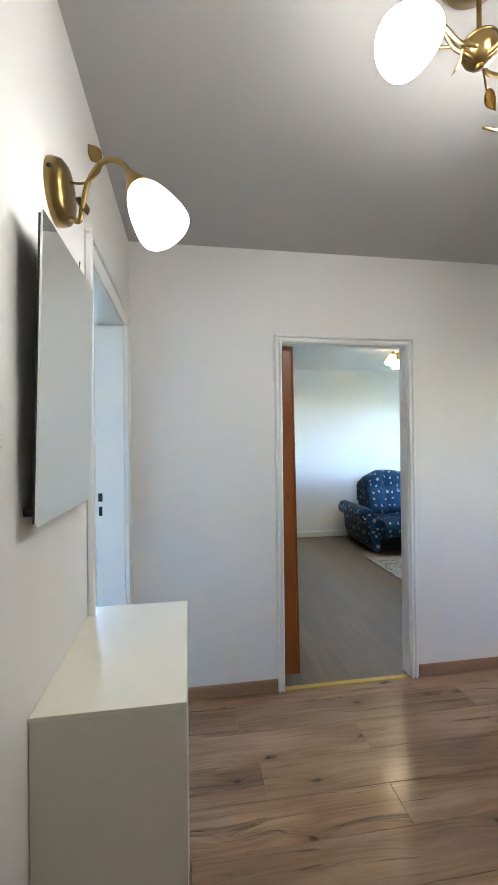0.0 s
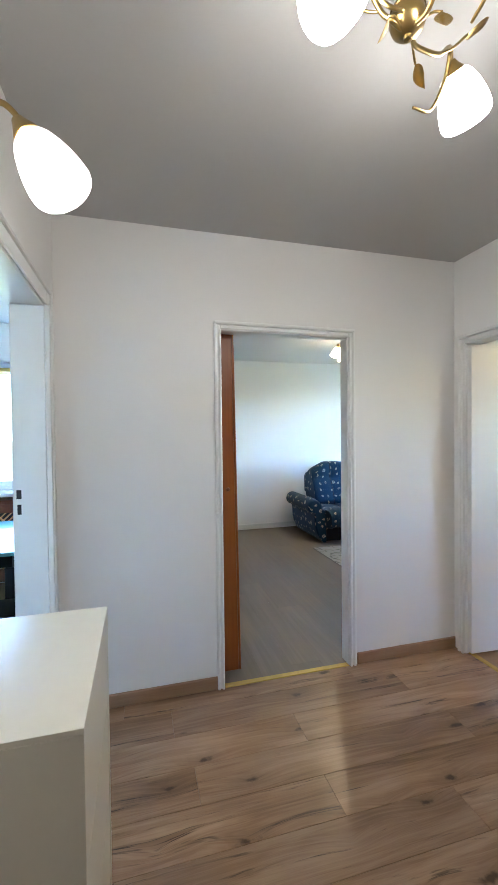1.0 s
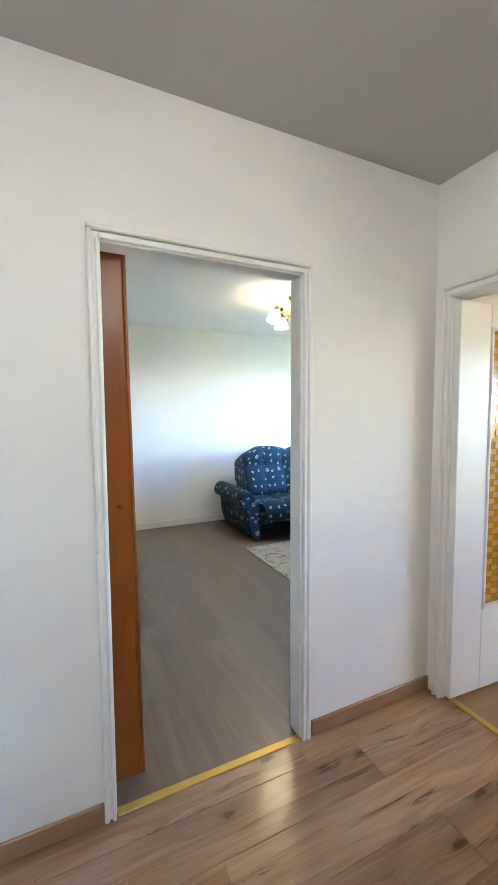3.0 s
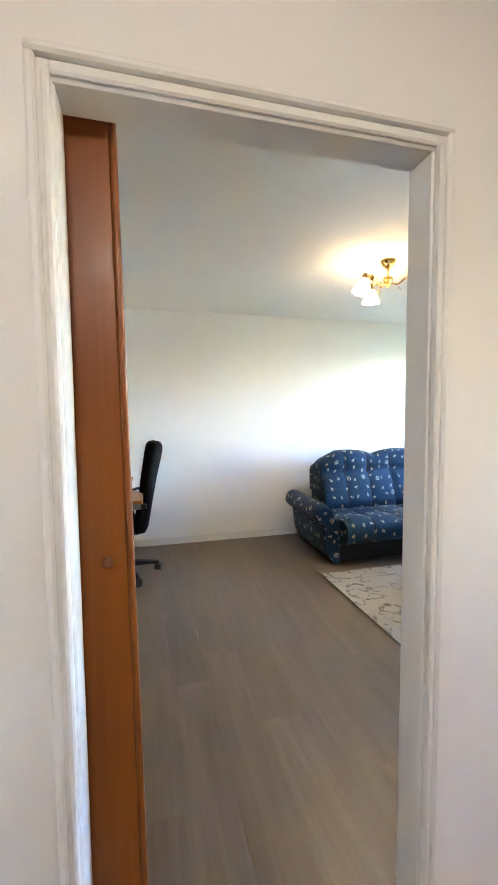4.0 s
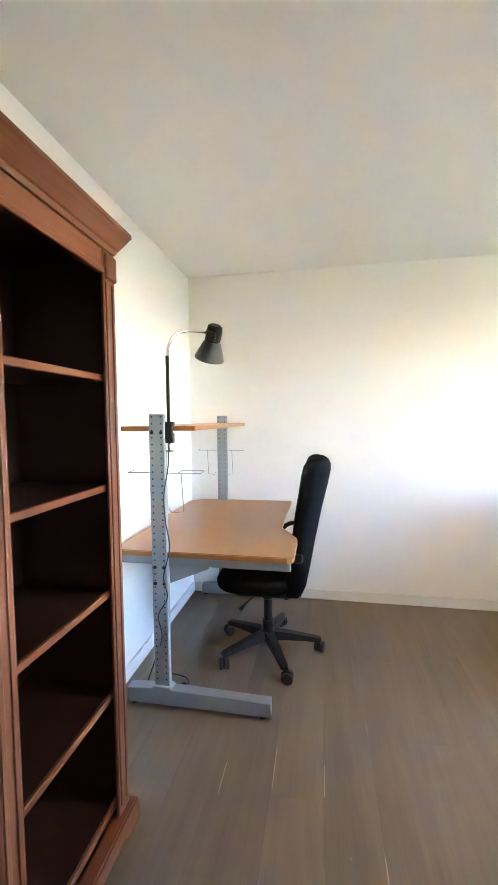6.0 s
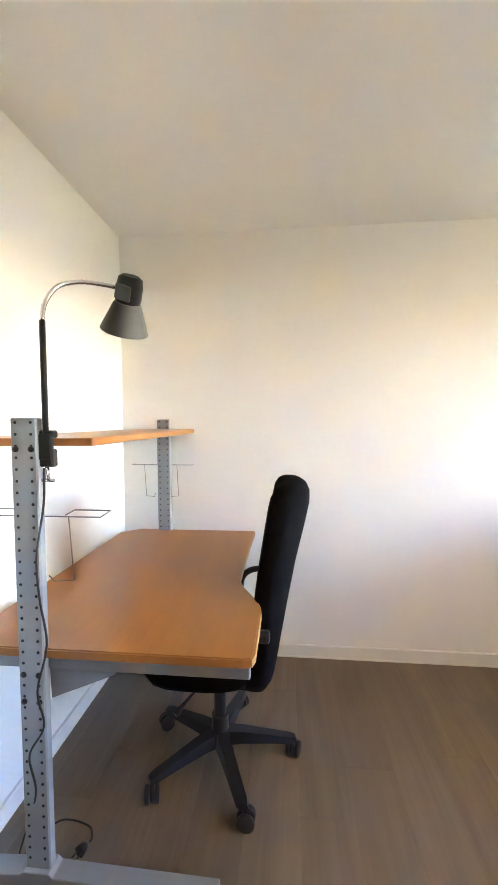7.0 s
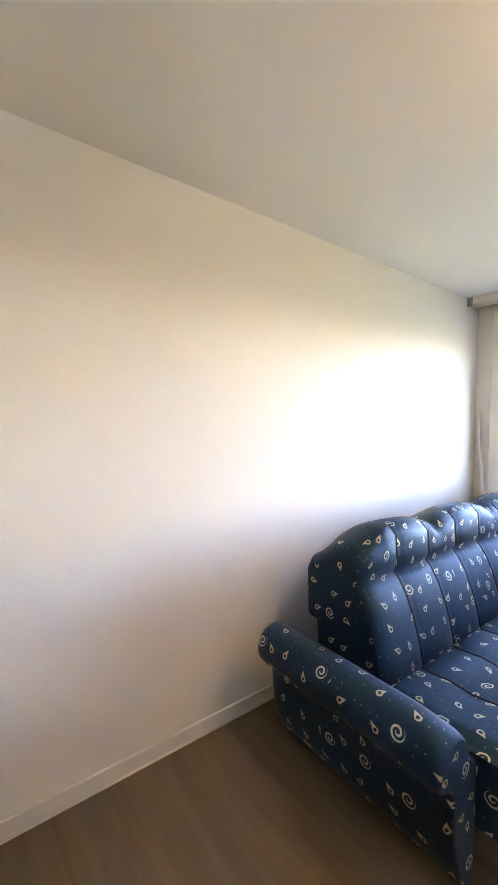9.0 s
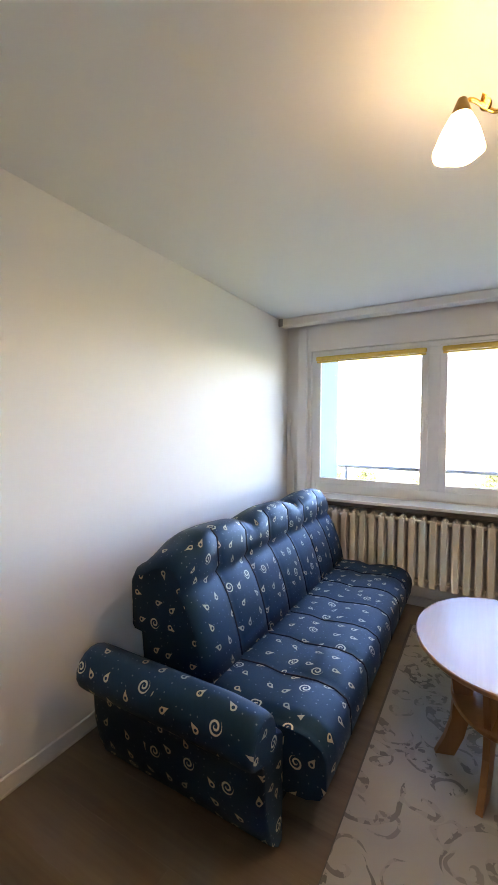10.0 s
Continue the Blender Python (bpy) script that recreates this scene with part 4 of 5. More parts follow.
for py, face in ((2.300, -1), (3.56, -1)):
    post = part("post", boxed(-0.546, -0.468, py, py + 0.030, 0.085, 1.44, bevel=0.004), STEEL, desk)
    holes = bmesh.new()
    for col in (-0.530, -0.484):
        for i in range(40):
            z = 0.14 + i * 0.033
            lathe(holes, [(0.0, 0.0006), (0.0045, 0.0006), (0.0045, -0.001)], pose(col, py - 0.0005, z, 90), 6)
    tagged(part("punched_hole", holes, DARK_HOLE, post, "two rows of punched holes"), kind="stuff")
    for z in (0.70, 0.62, 1.352):
        for col in (-0.530, -0.484):
            bolt = lathe(bmesh.new(), [(0.0, 0.005), (0.008, 0.004), (0.009, 0.0)], pose(col, py - 0.0008, z, 90), 10)
            part("bolt", bolt, BLACK, post, "black bolt head")
    foot = bmesh.new()
    prism(foot, [(-0.685, 0.018), (0.03, 0.018), (0.03, 0.084), (-0.455, 0.096), (-0.468, 0.108), (-0.546, 0.108), (-0.56, 0.098), (-0.685, 0.088)], py - 0.014, py + 0.044)
    bmesh.ops.bevel(foot, geom=foot.edges[:], offset=0.002, segments=1, affect="EDGES")
    ft = part("foot", foot, STEEL, desk)
    for x in (-0.66, -0.01):
        g = bmesh.new()
        lathe(g, [(0.0, 0.0005), (0.018, 0.0005), (0.02, 0.006), (0.012, 0.012), (0.008, 0.020)], pose(x, py + 0.015, 0), 12)
        part("glide", g, BLACK, ft, "black levelling foot")
    br = bmesh.new()
    prism(br, [(-0.47, DZ - 0.073), (-0.27, DZ - 0.073), (-0.27, DZ - 0.083), (-0.466, DZ - 0.165)], py + 0.031, py + 0.036)
    part("bracket", br, STEEL, desk)
    # wire basket on the post
    wz, y0, wx = (1.155 if py < 3 else 1.167), py + 0.034, (0.0 if py < 3 else -0.037)
    w = bmesh.new()
    tube(w, [(-0.675, y0, wz), (-0.305, y0, wz), (-0.305, y0 + 0.07, wz + 0.004), (-0.42, y0 + 0.07, wz + 0.004), (-0.42, y0 + 0.02, wz - 0.0)], 0.0022, 6)
    tube(w, [(-0.675, y0, wz), (-0.675, y0 + 0.07, wz + 0.004), (-0.56, y0 + 0.07, wz + 0.004), (-0.56, y0 + 0.02, wz)], 0.0022, 6)
    for xx in ((-0.40,) if py < 3 else (-0.60, -0.40)):
        tube(w, [(xx, y0, wz), (xx + 0.006, y0 + 0.01, wz - 0.19), (xx + (0.055 if xx < -0.5 else -0.055), y0 + 0.01, wz - 0.195), (xx + (0.065 if xx < -0.5 else -0.065), y0, wz - 0.175)], 0.002, 6)
    bmesh.ops.translate(w, verts=w.verts, vec=(wx, 0, 0))
    part("wire_basket", w, WIRE, desk, "thin grey wire holder")
part("upper_shelf", boxed(-0.715, -0.330, 2.345, 3.605, 1.358, 1.382, bevel=0.003), BEECH, desk, "beech upper shelf")
part("shelf_bracket", boxed(-0.56, -0.45, 2.332, 2.344, 1.340, 1.3575), STEEL, desk)
part("shelf_bracket", boxed(-0.56, -0.45, 3.535, 3.547, 1.340, 1.3575), STEEL, desk)

# ---- clamp lamp ----
lamp = thing("clamp_lamp", -0.455, 2.345, 1.31, "dark grey gooseneck lamp clamped to the upper shelf", "lamp")
LXp, LYp = -0.452, 2.331
b = bmesh.new()
box(b, LXp - 0.022, LXp + 0.022, LYp - 0.018, LYp + 0.0135, 1.3825, 1.404, bevel=0.004)
box(b, LXp - 0.022, LXp + 0.022, LYp - 0.018, LYp + 0.010, 1.300, 1.351, bevel=0.004)
box(b, LXp - 0.020, LXp + 0.020, LYp - 0.022, LYp - 0.004, 1.32, 1.395, bevel=0.004)
part("clamp", b, BLACK, lamp)
b = bmesh.new()
tube(b, [(LXp, LYp - 0.01, 1.30), (LXp, LYp - 0.01, 1.265)], 0.006, 8)
tube(b, [(LXp - 0.02, LYp - 0.01, 1.262), (LXp + 0.02, LYp - 0.01, 1.262)], 0.005, 8)
part("clamp_screw", b, CHROME, lamp)
b = bmesh.new()
tube(b, [(LXp, LYp - 0.012, 1.38), (LXp, LYp - 0.012, 1.71)], 0.0085, 12)
part("pole", b, BLACK, lamp)
b = bmesh.new()
goose = curve_pts([(LXp, LYp - 0.012, 1.71), (LXp + 0.002, LYp, 1.76), (LXp + 0.022, LYp + 0.03, 1.815), (LXp + 0.065, LYp + 0.075, 1.842), (LXp + 0.12, LYp + 0.125, 1.848), (LXp + 0.155, LYp + 0.155, 1.846)], 10)
tube(b, goose, [0.0062 + 0.0012 * (i % 2) for i in range(len(goose))], 10)
part("gooseneck", b, CHROME, lamp, "ribbed chrome gooseneck")
m = pose(-0.262, 2.488, 1.872, 24, 20, 0)
b = bmesh.new()
lathe(b, [(0.0, 0.012), (0.026, 0.012), (0.037, 0.004), (0.041, -0.02), (0.041, -0.060), (0.039, -0.070), (0.0, -0.071)], m, 28)
part("lamp_head", b, BLACK, lamp, "black lamp head", smooth=35)
b = bmesh.new()
lathe(b, [(0.0, -0.0715), (0.040, -0.0715), (0.045, -0.078), (0.078, -0.165), (0.075, -0.165), (0.041, -0.083), (0.0, -0.080)], m, 28)
part("shade", b, LAMPGREY, lamp, smooth=35)
b = bmesh.new()
lathe(b, [(0.0, -0.088), (0.038, -0.088), (0.072, -0.163)], m, 28)
part("shade_lining", b, LAMP_INSIDE, lamp)
b = bmesh.new()
box(b, -0.026, 0.026, -0.047, -0.036, -0.060, -0.012, bevel=0.004)
bmesh.ops.transform(b, matrix=m, verts=b.verts)
part("switch_plate", b, LAMPGREY, lamp)
b = bmesh.new()
tube(b, curve_pts([(LXp, LYp - 0.024, 1.30), (LXp + 0.004, 2.293, 1.20), (LXp - 0.02, 2.290, 1.05), (LXp - 0.014, 2.288, 0.93), (LXp + 0.004, 2.286, 0.80), (LXp - 0.03, 2.288, 0.66), (LXp - 0.012, 2.286, 0.56), (LXp - 0.058, 2.284, 0.47), (LXp - 0.045, 2.288, 0.36), (LXp - 0.11, 2.34, 0.20), (-0.620, 2.375, 0.06), (-0.634, 2.405, 0.008), (-0.622, 2.470, 0.008), (-0.573, 2.535, 0.008), (-0.472, 2.525, 0.008), (-0.437, 2.485, 0.010), (-0.440, 2.462, 0.014)], 8), 0.0032, 6)
part("cord", b, CORD, lamp)
b = bmesh.new()
tube(b, [(-0.440, 2.462, 0.015), (-0.446, 2.445, 0.019), (-0.452, 2.428, 0.019)], [0.007, 0.016, 0.018], 12)
for dx in (-0.009, 0.009):
    tube(b, [(-0.452 + dx, 2.428, 0.019), (-0.458 + dx, 2.410, 0.019)], 0.0022, 6)
part("plug", b, BLACK, lamp, "black mains plug")

# ---- office chair ----
CX, CY = -0.056, 2.856
chair = thing("office_chair", CX, CY, 0.0, "black office chair with tall cloth back at the desk", "chair")


def soft_slab(sections, name, mat, label=""):
    bm = bmesh.new()
    rings = [[bm.verts.new(p) for p in s] for s in sections]
    n = len(rings[0])
    for u, w in zip(rings, rings[1:]):
        for k in range(n):
            bm.faces.new((u[k], u[(k + 1) % n], w[(k + 1) % n], w[k]))
    bm.faces.new(rings[0][::-1])
    bm.faces.new(rings[-1])
    bmesh.ops.recalc_face_normals(bm, faces=bm.faces)
    return part(name, bm, mat, chair, label, smooth=50)


def oval_ring(c, ax, ay, u, v, n=20, sq=3.2):
    out = []
    for i in range(n):
        t = 2 * math.pi * i / n
        cc, ss = math.cos(t), math.sin(t)
        r = (abs(cc) ** sq + abs(ss) ** sq) ** (-1 / sq)
        out.append(Vector(c) + Vector(u) * (ax * r * cc) + Vector(v) * (ay * r * ss))
    return out


# backrest: rings up a leaning, gently bowed line
rows = []
for x, z, hw, th in ((0.110, 0.392, 0.12, 0.030), (0.114, 0.410, 0.18, 0.055), (0.124, 0.46, 0.215, 0.066), (0.147, 0.56, 0.228, 0.064), (0.182, 0.72, 0.230, 0.060), (0.212, 0.88, 0.228, 0.062), (0.242, 1.03, 0.230, 0.068), (0.257, 1.110, 0.229, 0.070), (0.261, 1.150, 0.221, 0.066), (0.262, 1.174, 0.203, 0.054), (0.262, 1.186, 0.176, 0.036), (0.262, 1.190, 0.14, 0.018)):
    rows.append(oval_ring((x - 0.011, CY + 0.022, z), hw, th, (0, 1, 0), (1, 0, 0), 24, 3.6))
# its sides wrap forward a little
for ring in rows:
    for p in ring:
        p.x -= 0.036 * min(1.0, max(0.0, (p.z - 0.5) / 0.3)) * ((p.y - CY - 0.03) / 0.21) ** 2
soft_slab(rows, "backrest", BLACKCLOTH, "tall black cloth backrest")
rows = []
for z, k in ((0.430, 0.86), (0.440, 0.95), (0.462, 1.0), (0.482, 1.0), (0.500, 0.95), (0.507, 0.80)):
    rows.append([Vector((-0.135, CY, 0)) + (p - Vector((-0.135, CY, 0))) for p in oval_ring((-0.115, CY, z), 0.232 * k, 0.235 * k, (1, 0, 0), (0, 1, 0), 28, 3.4)])
soft_slab(rows, "seat", BLACKCLOTH, "black cloth seat")
part("seat_pan", boxed(-0.23, 0.10, CY - 0.15, CY + 0.15, 0.398, 0.431, bevel=0.01), BLACK, chair)
b = bmesh.new()
tube(b, curve_pts([(0.02, CY, 0.413), (0.09, CY, 0.415), (0.115, CY, 0.44), (0.125, CY, 0.49)]), 0.020, 8)
part("back_bar", b, BLACK, chair)
part("armrest_stub", boxed(0.075, 0.165, CY - 0.235, CY - 0.190, 0.635, 0.680, bevel=0.012, seg=2), BLACK, chair, "black plastic armrest bracket")
for s in (1,):
    b = bmesh.new()
    yy = CY + 0.02 + s * 0.215
    tube(b, curve_pts([(0.03, yy - s * 0.05, 0.38), (0.06, yy, 0.42), (0.01, yy, 0.60), (0.02, yy, 0.70), (0.09, yy, 0.735), (0.155, yy - s * 0.02, 0.70), (0.185, yy - s * 0.05, 0.62)]), 0.014, 8)
    part("armrest", b, BLACK, chair, "black plastic loop armrest")
part("lever", tube(bmesh.new(), [(-0.10, CY - 0.10, 0.405), (-0.15, CY - 0.20, 0.385), (-0.18, CY - 0.235, 0.360)], [0.006, 0.006, 0.012], 8), BLACK, chair)
b = bmesh.new()
lathe(b, [(0.0, 0.399), (0.035, 0.398), (0.035, 0.34), (0.026, 0.33), (0.026, 0.20), (0.034, 0.20), (0.036, 0.138), (0.050, 0.128), (0.052, 0.084), (0.0, 0.082)], pose(CX, CY, 0), 20)
part("gas_column", b, BLACK, chair, smooth=40)
for k in range(5):
    a = radians(6.6 + 72 * k)
    d = Vector((math.cos(a), math.sin(a), 0))
    side = Vector((-d.y, d.x, 0))
    O = Vector((CX, CY, 0))
    secs = []
    for r, w, zt, zb in ((0.02, 0.034, 0.136, 0.084), (0.10, 0.030, 0.130, 0.086), (0.22, 0.025, 0.110, 0.080), (0.30, 0.023, 0.096, 0.073), (0.318, 0.015, 0.092, 0.076)):
        secs.append([O + d * r + side * w + Vector((0, 0, zb)), O + d * r + side * w * 0.75 + Vector((0, 0, zt)), O + d * r - side * w * 0.75 + Vector((0, 0, zt)), O + d * r - side * w + Vector((0, 0, zb))])
    leg = soft_slab(secs, "leg", BLUEBLACK, "dark nylon star leg")
    c = O + d * 0.306
    t = Vector((math.cos(a + 1.1), math.sin(a + 1.1), 0))
    q = Vector((-t.y, t.x, 0))
    cas = bmesh.new()
    for s in (-1, 1):
        mm = Matrix.Translation(c + q * (0.0185 * s) + t * 0.012 + Vector((0, 0, 0.0325))) @ q.to_track_quat("Z", "Y").to_matrix().to_4x4()
        lathe(cas, [(0.0, -0.010), (0.023, -0.010), (0.031, -0.007), (0.032, 0.0), (0.031, 0.007), (0.023, 0.010), (0.0, 0.010)], mm, 16)
    part("caster", cas, RUBBER, leg, "grey twin caster wheel", smooth=45)
    hood = bmesh.new()
    mm = Matrix.Translation(c + t * 0.010 + Vector((0, 0, 0.037))) @ q.to_track_quat("Z", "Y").to_matrix().to_4x4()
    lathe(hood, [(0.0, -0.0075), (0.031, -0.0075), (0.034, 0.0), (0.031, 0.0075), (0.0, 0.0075)], mm, 16)
    tube(hood, [c + Vector((0, 0, 0.055)), c + Vector((0, 0, 0.085))], 0.009, 8)
    part("caster_hood", hood, BLUEBLACK, leg)


# ---- mahogany cabinets ----
def crown(x, y0, y1, z0, z1, over, name, parent):
    """Stepped cornice round the front and both ends."""
    b = bmesh.new()
    prof = [(0.004, z0), (0.010, z0 + 0.012), (0.016, z0 + 0.016), (over * 0.55, z0 + 0.030), (over * 0.92, z1 - 0.016), (over, z1 - 0.012), (over, z1)]
    rings = []
    for d, z in prof:
        rings.append([b.verts.new(p) for p in ((LX + 0.012, y0 - d * 0.45, z), (x + d, y0 - d * 0.45, z), (x + d, y1 + d * 0.45, z), (LX + 0.012, y1 + d * 0.45, z))])
    for u, w in zip(rings, rings[1:]):
        for k in range(4):
            b.faces.new((u[k], u[(k + 1) % 4], w[(k + 1) % 4], w[k]))
    b.faces.new(rings[0][::-1])
    b.faces.new(rings[-1])
    return part(name, b, MAHOGANY_Y, parent)


def carcass(o, x, y0, y1, top):
    part("side_panel", boxed(LX + 0.02, x - 0.0125, y0 + 0.001, y0 + 0.019, 0.075, top), MAHOGANY_SHADED, o)
    part("side_panel", boxed(LX + 0.02, x - 0.0125, y1 - 0.019, y1 - 0.001, 0.075, top), MAHOGANY_SHADED, o)
    part("back_panel", boxed(LX + 0.021, LX + 0.028, y0 + 0.0185, y1 - 0.0185, 0.08, top - 0.02), MAHOGANY_SHADED, o)
    part("top_panel", boxed(LX + 0.02, x - 0.0205, y0 + 0.0185, y1 - 0.0185, top - 0.019, top), MAHOGANY_SHADED, o)
    # plinth with small bracket feet
    b = bmesh.new()
    prism(b, [(y0 - 0.022, 0.0005), (y0 + 0.055, 0.0005), (y0 + 0.075, 0.025), (y1 - 0.075, 0.025), (y1 - 0.055, 0.0005), (y1 + 0.022, 0.0005), (y1 + 0.022, 0.082), (y0 - 0.022, 0.082)], x - 0.03, x + 0.022, "x")
    bmesh.ops.bevel(b, geom=[e for e in b.edges if min(v.co.z for v in e.verts) > 0.08], offset=0.006, segments=2, affect="EDGES")
    part("plinth", b, MAHOGANY_Y, o)
    for y in (y0 - 0.0215, y1 + 0.0015):
        part("plinth_side", boxed(LX + 0.02, x - 0.0305, y, y + 0.02, 0.0005, 0.081), MAHOGANY, o)
    # fluted stiles with a raised block
    for y in (y0, y1 - 0.068):
        st = part("stile", boxed(x - 0.012, x, y, y + 0.068, 0.083, top, bevel=0.003), MAHOGANY, o)
        for d in (0.014, 0.050):
            part("stile_reed", boxed(x + 0.0005, x + 0.0055, y + d - 0.007, y + d + 0.007, 0.12, top - 0.10, bevel=0.0024, seg=2), MAHOGANY, st)
        part("corner_block", boxed(x + 0.0005, x + 0.012, y + 0.004, y + 0.064, top - 0.092, top - 0.012, bevel=0.005), MAHOGANY, st)
    part("frieze", boxed(x - 0.020, x - 0.004, y0 + 0.0685, y1 - 0.0685, top - 0.075, top), MAHOGANY_Y, o)
    part("frieze_bead", boxed(x - 0.0035, x + 0.004, y0 + 0.0685, y1 - 0.0685, top - 0.078, top - 0.058, bevel=0.003), MAHOGANY_Y, o)


BXF = -0.398
bookcase = thing("bookcase", -0.58, 1.49, 0.0, "tall empty red mahogany bookcase with moulded cornice", "bookcase")
carcass(bookcase, BXF, 1.195, 1.742, 1.942)
crown(BXF, 1.195, 1.742, 1.943, 2.012, 0.052, "cornice", bookcase)
for z in (0.115, 0.495, 0.843, 1.195, 1.548):
    sh = part("shelf", boxed(LX + 0.03, BXF - 0.036, 1.2145, 1.7225, z - 0.011, z + 0.008), MAHOGANY_SHADED, bookcase)
    part("shelf_lip", boxed(BXF - 0.0355, BXF - 0.021, 1.2145, 1.7225, z - 0.012, z + 0.010, bevel=0.003), MAHOGANY_Y, sh, "lighter front lip")

glassc = thing("display_cabinet", -0.58, 0.78, 0.0, "red mahogany display cabinet with a tall glazed door", "cabinet")
GXF = -0.385
carcass(glassc, GXF, 0.42, 1.159, 1.962)
crown(GXF, 0.42, 1.159, 1.963, 2.035, 0.052, "cornice", glassc)
gd = part("door", boxed(GXF - 0.019, GXF + 0.004, 0.489, 0.545, 0.37, 1.885, bevel=0.003), MAHOGANY, glassc, "glazed door")
part("door_stile", boxed(GXF - 0.019, GXF + 0.004, 1.034, 1.090, 0.37, 1.885, bevel=0.003), MAHOGANY, gd)
part("door_rail", boxed(GXF - 0.019, GXF + 0.003, 0.5455, 1.0335, 1.825, 1.885, bevel=0.003), MAHOGANY_Y, gd)
part("door_rail", boxed(GXF - 0.019, GXF + 0.003, 0.5455, 1.0335, 0.37, 0.425, bevel=0.003), MAHOGANY_Y, gd)
for y in (0.5455, 1.0195):
    part("glazing_bead", boxed(GXF - 0.004, GXF + 0.008, y, y + 0.014, 0.4255, 1.8245, bevel=0.003), MAHOGANY, gd)
part("glass", boxed(GXF - 0.012, GXF - 0.008, 0.5455, 1.0335, 0.4255, 1.8245), SMOKED, gd, "clear glass pane")
dr = part("drawer", boxed(GXF - 0.019, GXF + 0.003, 0.489, 1.090, 0.09, 0.362, bevel=0.004), MAHOGANY_Y, glassc)
for i in range(4):
    part("flute", boxed(GXF + 0.0032, GXF + 0.0075, 1.024 + i * 0.014, 1.032 + i * 0.014, 0.235, 0.335, bevel=0.002), MAHOGANY, dr)
b = bmesh.new()
lathe(b, [(0.0, 0.022), (0.009, 0.020), (0.011, 0.014), (0.006, 0.006), (0.006, 0.0)], pose(GXF + 0.003, 0.93, 0.19, 0, 90, 0), 14)
part("knob", b, BRASS, dr, "small brass knob")
for z in (0.70, 1.04, 1.40):
    part("glass_shelf", boxed(LX + 0.03, GXF - 0.06, 0.44, 1.13, z, z + 0.006), SMOKED, glassc, "glass shelf")


# ---- living room chandelier ----
OPAL = [(0.022, -0.018), (0.038, -0.034), (0.050, -0.058), (0.059, -0.088), (0.064, -0.116), (0.063, -0.138), (0.050, -0.152), (0.024, -0.158), (0.0, -0.159)]
OPAL = [(max(0.0, p.x), p.y) for p in curve_pts([(a, c, 0) for a, c in OPAL], 4)]


def leaf_shape(m, size):
    b = bmesh.new()
    n = 8
    L, R, M = [], [], []
    for i in range(n + 1):
        t = i / n
        w = size * 0.36 * math.sin(math.pi * t ** 0.8) * (1 - 0.25 * t)
        z = size * 0.18 * t * t
        M.append(b.verts.new(m @ Vector((size * t, 0, z - 0.10 * size * math.sin(math.pi * t)))))
        L.append(b.verts.new(m @ Vector((size * t, w + 1e-4, z))))
        R.append(b.verts.new(m @ Vector((size * t, -w - 1e-4, z))))
    for i in range(n):
        b.faces.new((L[i], L[i + 1], M[i + 1], M[i]))
        b.faces.new((M[i], M[i + 1], R[i + 1], R[i]))
    geo = bmesh.ops.solidify(b, geom=b.faces[:], thickness=size * 0.02)
    for f in b.faces:
        f.smooth = True
    return b


